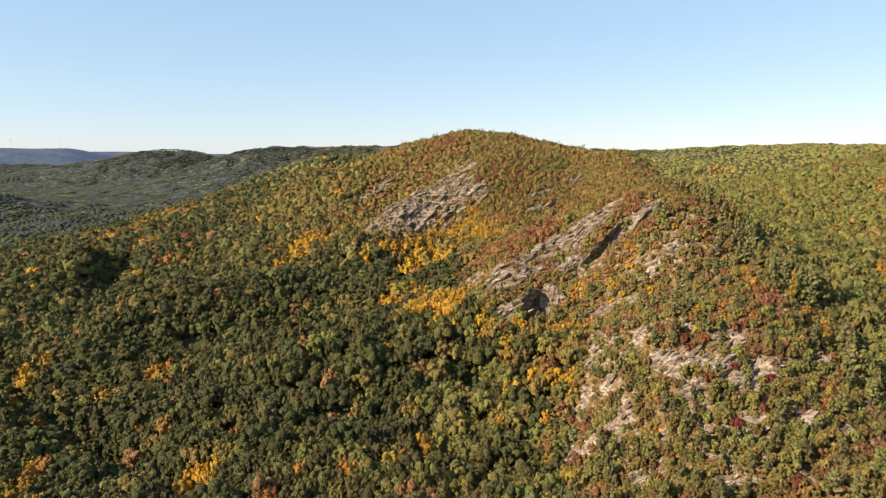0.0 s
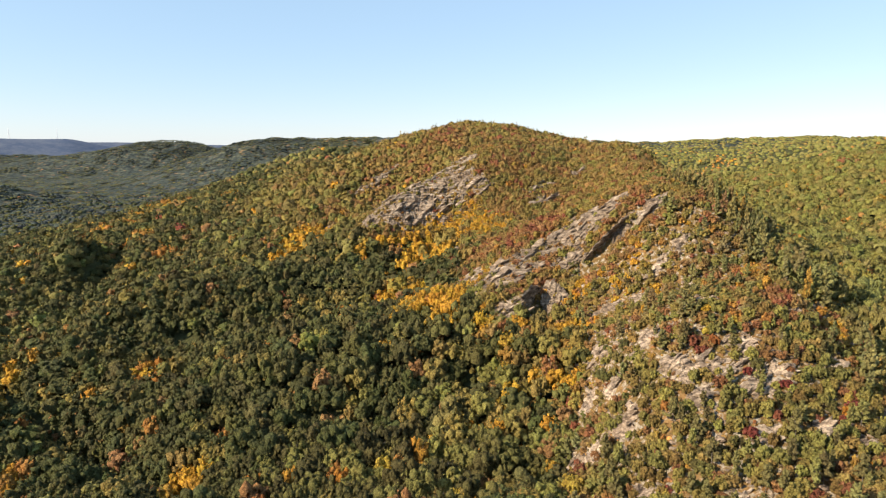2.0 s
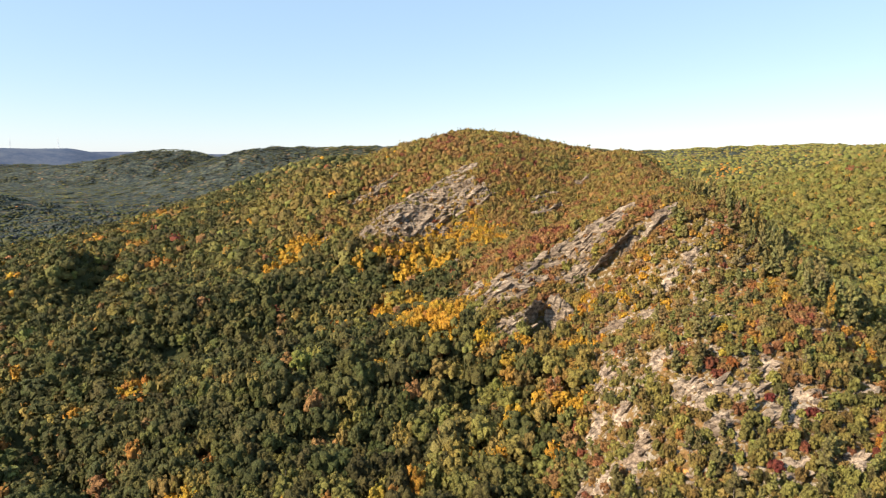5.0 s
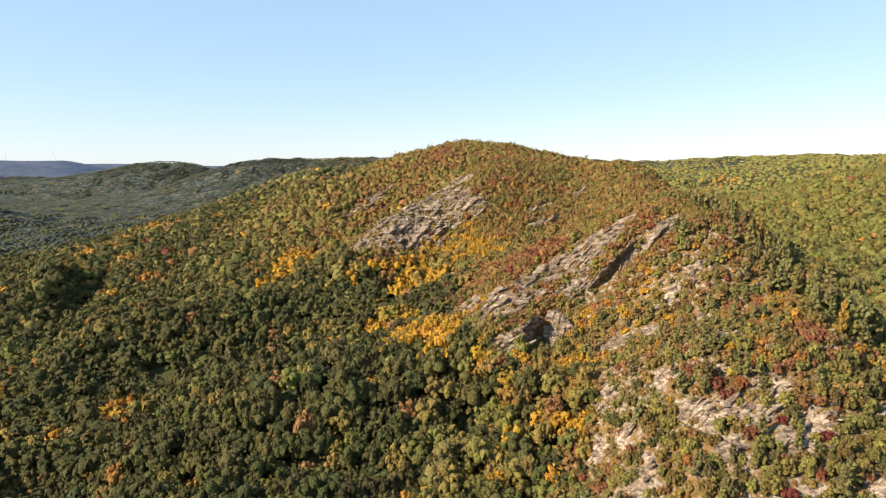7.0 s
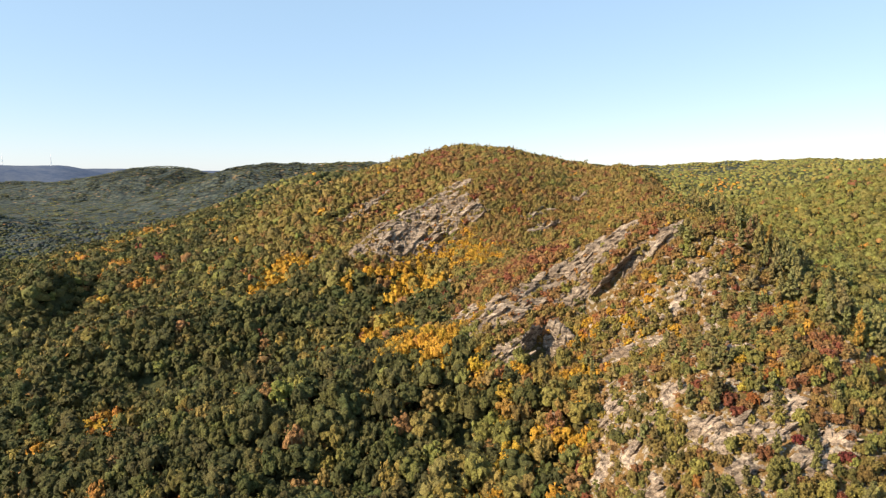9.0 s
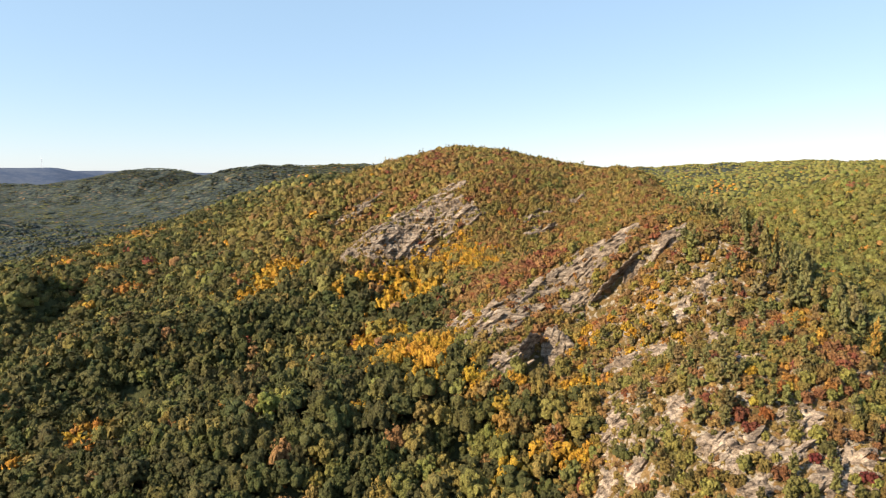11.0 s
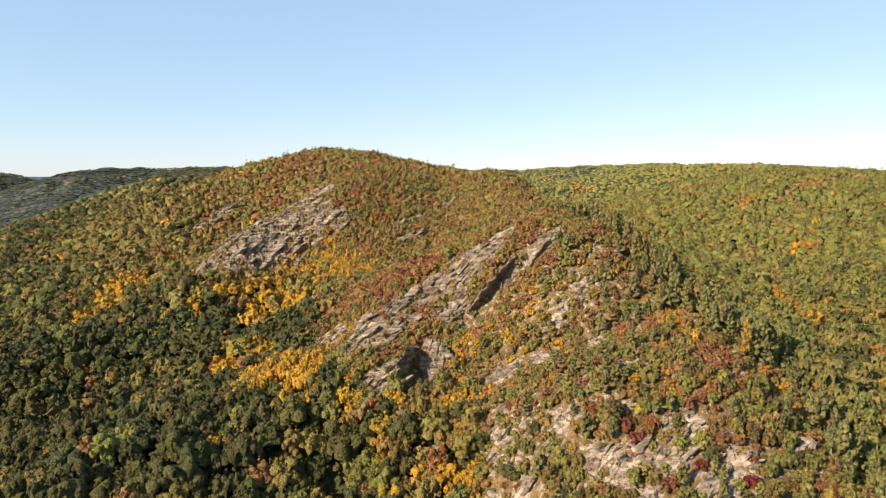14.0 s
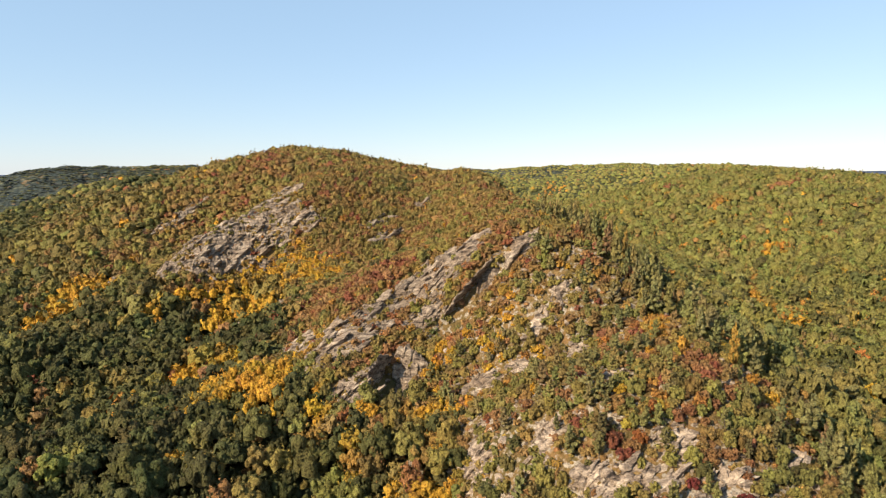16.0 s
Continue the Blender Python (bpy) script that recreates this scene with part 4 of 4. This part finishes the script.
TREE_NAMES = {
    "green": ("oak_tree", "green-leaved oak"), "dark": ("oak_tree", "dark green oak"), "olive": ("hickory_tree", "olive and yellow-green hickory"),
    "yellow": ("birch_tree", "bright yellow autumn birch"), "orange": ("maple_tree", "orange autumn maple"), "red": ("scrub_oak", "dark red scrub oak"),
    "rust": ("scrub_oak", "rust-brown scrub oak"), "pine": ("pine_tree", "dark green pine with layered boughs"),
    "light": ("ash_tree", "light green ash"), "hazed": ("hemlock_tree", "dark blue-green tree tinted for haze")}
single = {}
rs = np.random.RandomState(83)
for kind, colour in LEAF.items():
    leaf = leaf_material("leaves_" + kind, colour)
    for n in range(3):
        v, f = pine_crown(rs, 18, 120) if kind == "pine" else broad_crown(rs, 14, 130)
        name, look_of = TREE_NAMES[kind]
        single[kind, n] = (name, look_of, mesh_from("crown", v, f, leaf, True), trunk_mesh(900 + n, 2 if kind == "pine" else 4))


def near_places(r, step):
    return sow(r, -75, 130, 90, 185, step, near_trees)


r1, tx, ty, tk, tw, th = growth(31, 1.5, near_places, 0.57)
tz = ground_z(tx, ty) - 0.15 - np.where(tk == 7, 0.0, 0.28 * th * ridge(tx, ty))
first = {}
for x, y, z, k, w, h in zip(tx, ty, tz, tk, tw, th):
    key = (KINDS[k], r1.randint(3))
    m = pose(x, y, z, 0, 0, r1.uniform(0, 360)) @ Matrix.Diagonal((w, w, h, 1))
    name, look_of, crown, trunk = single[key]
    if key not in first:
        tree = new(name)
        for part_name, data in (("trunk", trunk), ("crown", crown)):
            piece = new(part_name, data)
            piece.parent = tree
        where = "on the stony ridge" if x > 25 else "in the wooded valley"
        first[key] = tagged(tree, look_of + " " + where, "tree", "trees near the ridge")
        tree.matrix_basis = m
    else:
        tree = copy_thing(first[key], Matrix.Identity(4))
        tree["label"] = look_of + (" on the stony ridge" if x > 25 else " in the wooded valley")
        tree.matrix_basis = m

# ---- low scrub between the trees of the ridge ----
r2 = np.random.RandomState(37)
sx, sy = sow(r2, -100, 170, 90, 650, 2.2, lambda x, y: (ridge(x, y) > 0.35) & (r2.uniform(size=len(x)) < 0.72 - np.where((y > 228) & (y < 320), 0.62, np.where(y > 320, 0.42, 0.80)) * inside(STONY, x, y)) & (np.hypot(x, y) < 640) & (inside(CLEAR, x, y) < 0.4))
sk = kinds_at(sx, sy, r2)
sk = np.where(r2.uniform(size=len(sx)) < 0.4, 6, np.where(sk == 7, 2, np.where(sk == 1, 0, sk)))
SCRUB_T = {"broad": [speck_crown(rt, 1) for _ in range(12)], "pine": [speck_crown(rt, 1)]}
plant("scrub", sx, sy, sk, r2.uniform(0.6, 1.25, len(sx)) * (1 + 0.7 * np.clip((sy - 330) / 120, 0, 1)), r2.uniform(0.6, 1.6, len(sx)), SCRUB_T, r2, "low russet and olive scrub on the stony ridge", 0.22)

# ---- bushes under the nearer woods ----
ux, uy = sow(r2, -200, 150, 80, 300, 3.1, lambda x, y: (ridge(x, y) < 0.5) & in_view(x, y))
uk = np.where(r2.uniform(size=len(ux)) < 0.2, 6, np.where(r2.uniform(size=len(ux)) < 0.3, 2, 0))
plant("undergrowth", ux, uy, uk, r2.uniform(1.2, 2.2, len(ux)), r2.uniform(2.0, 4.0, len(ux)), SCRUB_T, r2, "green and brown undergrowth beneath the nearer woods", 0.2)

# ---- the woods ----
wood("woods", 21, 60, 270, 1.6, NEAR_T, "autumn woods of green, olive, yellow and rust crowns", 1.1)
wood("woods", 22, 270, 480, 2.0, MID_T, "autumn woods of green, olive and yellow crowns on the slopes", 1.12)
wood("woods", 23, 480, 880, 3.3, LOW_T, "green autumn woods over the hillside", 1.2)
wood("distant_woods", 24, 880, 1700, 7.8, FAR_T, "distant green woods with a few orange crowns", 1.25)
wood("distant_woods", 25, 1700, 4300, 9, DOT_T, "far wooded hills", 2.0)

# the same woods go on below and behind the way
def below(r, step):
    return sow(r, -190, 200, -160, 130, step, lambda x, y: ~in_view(x, y) & ~near_trees(x, y))


r3, bx, by, bk, bw, bh = growth(26, 3.6, below)
plant("woods", bx, by, bk, bw * 1.15, bh, LOW_T, r3, "green autumn woods of the valley floor")

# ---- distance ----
# the blue-grey of these wooded hills is haze painted into the base colour
hazed_hills, fn, fl, fb = nodes_of("far_ridge", 0.95, 0.05)
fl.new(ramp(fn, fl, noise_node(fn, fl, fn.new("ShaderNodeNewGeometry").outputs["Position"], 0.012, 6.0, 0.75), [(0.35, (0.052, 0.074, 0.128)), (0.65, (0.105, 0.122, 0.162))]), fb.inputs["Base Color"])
a = np.radians(np.linspace(-60, 64, 260))


def horizon_top(a):
    """The height of the farthest hills by their bearing."""
    west = 44 * np.clip((-27.8 - np.degrees(a)) / 3.2, 0, 1) ** 0.8
    return 124 + west + (2.5 * np.sin(a * 31 + 1) + 2 * np.sin(a * 67)) + 7 * np.cos((a - 0.2) * 3)


def far_ridge(name, slopes, a, top, label):
    rows = [np.stack([reach * np.sin(a), reach * np.cos(a), np.where(up > 0, top * up, -40.0) + 0 * a], -1) for reach, up in slopes]
    n = len(a)
    q = np.concatenate([np.stack([k * n + np.arange(n - 1), k * n + np.arange(1, n), (k + 1) * n + np.arange(1, n), (k + 1) * n + np.arange(n - 1)], 1) for k in range(len(rows) - 1)])
    return tagged(new(name, mesh_from(name, np.concatenate(rows), q, hazed_hills)), label, "hills", kind="structure")


west = a[np.degrees(a) < -24]
far_ridge("backdrop", ((3350, -1), (3480, 0.35), (3580, 0.62), (3680, 0.80), (3800, 1.0), (3900, 0.9), (4000, -1)), west, horizon_top(west), "far wooded hill on the horizon, tinted blue-grey for haze")
far_ridge("backdrop", ((4150, -1), (4330, 0.75), (4450, 1.0), (4600, -1)), a, 151 + 6 * np.sin(a * 9 + 1) + 5 * np.sin(a * 23) + 8 * np.cos((a - 0.2) * 3), "farthest ridge on the horizon, tinted pale blue for haze")

# two thin masts on the far hill
steel, _, _, sb = nodes_of("galvanised_steel", 0.5, 0.5)
sb.inputs["Base Color"].default_value, sb.inputs["Metallic"].default_value = (0.80, 0.80, 0.82, 1), 0.0


def bar(a, b, t):
    """A square bar from a to b."""
    a, b = np.array(a, float), np.array(b, float)
    d = (b - a) / np.linalg.norm(b - a)
    p = np.cross(d, (0.31, 0.8, 0.5))
    p /= np.linalg.norm(p)
    k = np.cross(d, p)
    c = np.array([p + k, k - p, -p - k, p - k]) * t / 2
    i = np.arange(4)
    j = (i + 1) % 4
    return np.concatenate([a + c, b + c]), np.concatenate([np.stack([i, j, j + 4], 1), np.stack([i, j + 4, i + 4], 1)])


def mast(x, y, height):
    thing = new("radio_mast")
    thing.location = (x, y, float(horizon_top(math.atan2(x, y))) - 2)
    legs = [(3.2 * math.cos(k * 2.094), 3.2 * math.sin(k * 2.094)) for k in range(3)]
    for lx, ly in legs:
        v, f = bar((lx, ly, -1), (lx * 0.25, ly * 0.25, height), 0.55)
        new("leg", mesh_from("leg", v, f, steel, False)).parent = thing
    braces = []
    for k in range(10):
        z, s = height * k / 10, 1 - 0.75 * k / 10
        for n in range(3):
            p, q = legs[n], legs[(n + 1) % 3]
            braces.append(bar((p[0] * s, p[1] * s, z), (q[0] * (s - 0.07), q[1] * (s - 0.07), z + height / 10), 0.22))
    v, f = join(braces)
    new("bracing", mesh_from("bracing", v, f, steel, False)).parent = thing
    v, f = bar((0, 0, height), (0, 0, height + 12), 0.4)
    new("aerial", mesh_from("aerial", v, f, steel, False)).parent = thing
    return tagged(thing, "slender grey lattice radio mast on a far wooded hill", "mast", "masts on the far hill")


mast(-2176, 3118, 46)
mast(-1936, 3118, 42)
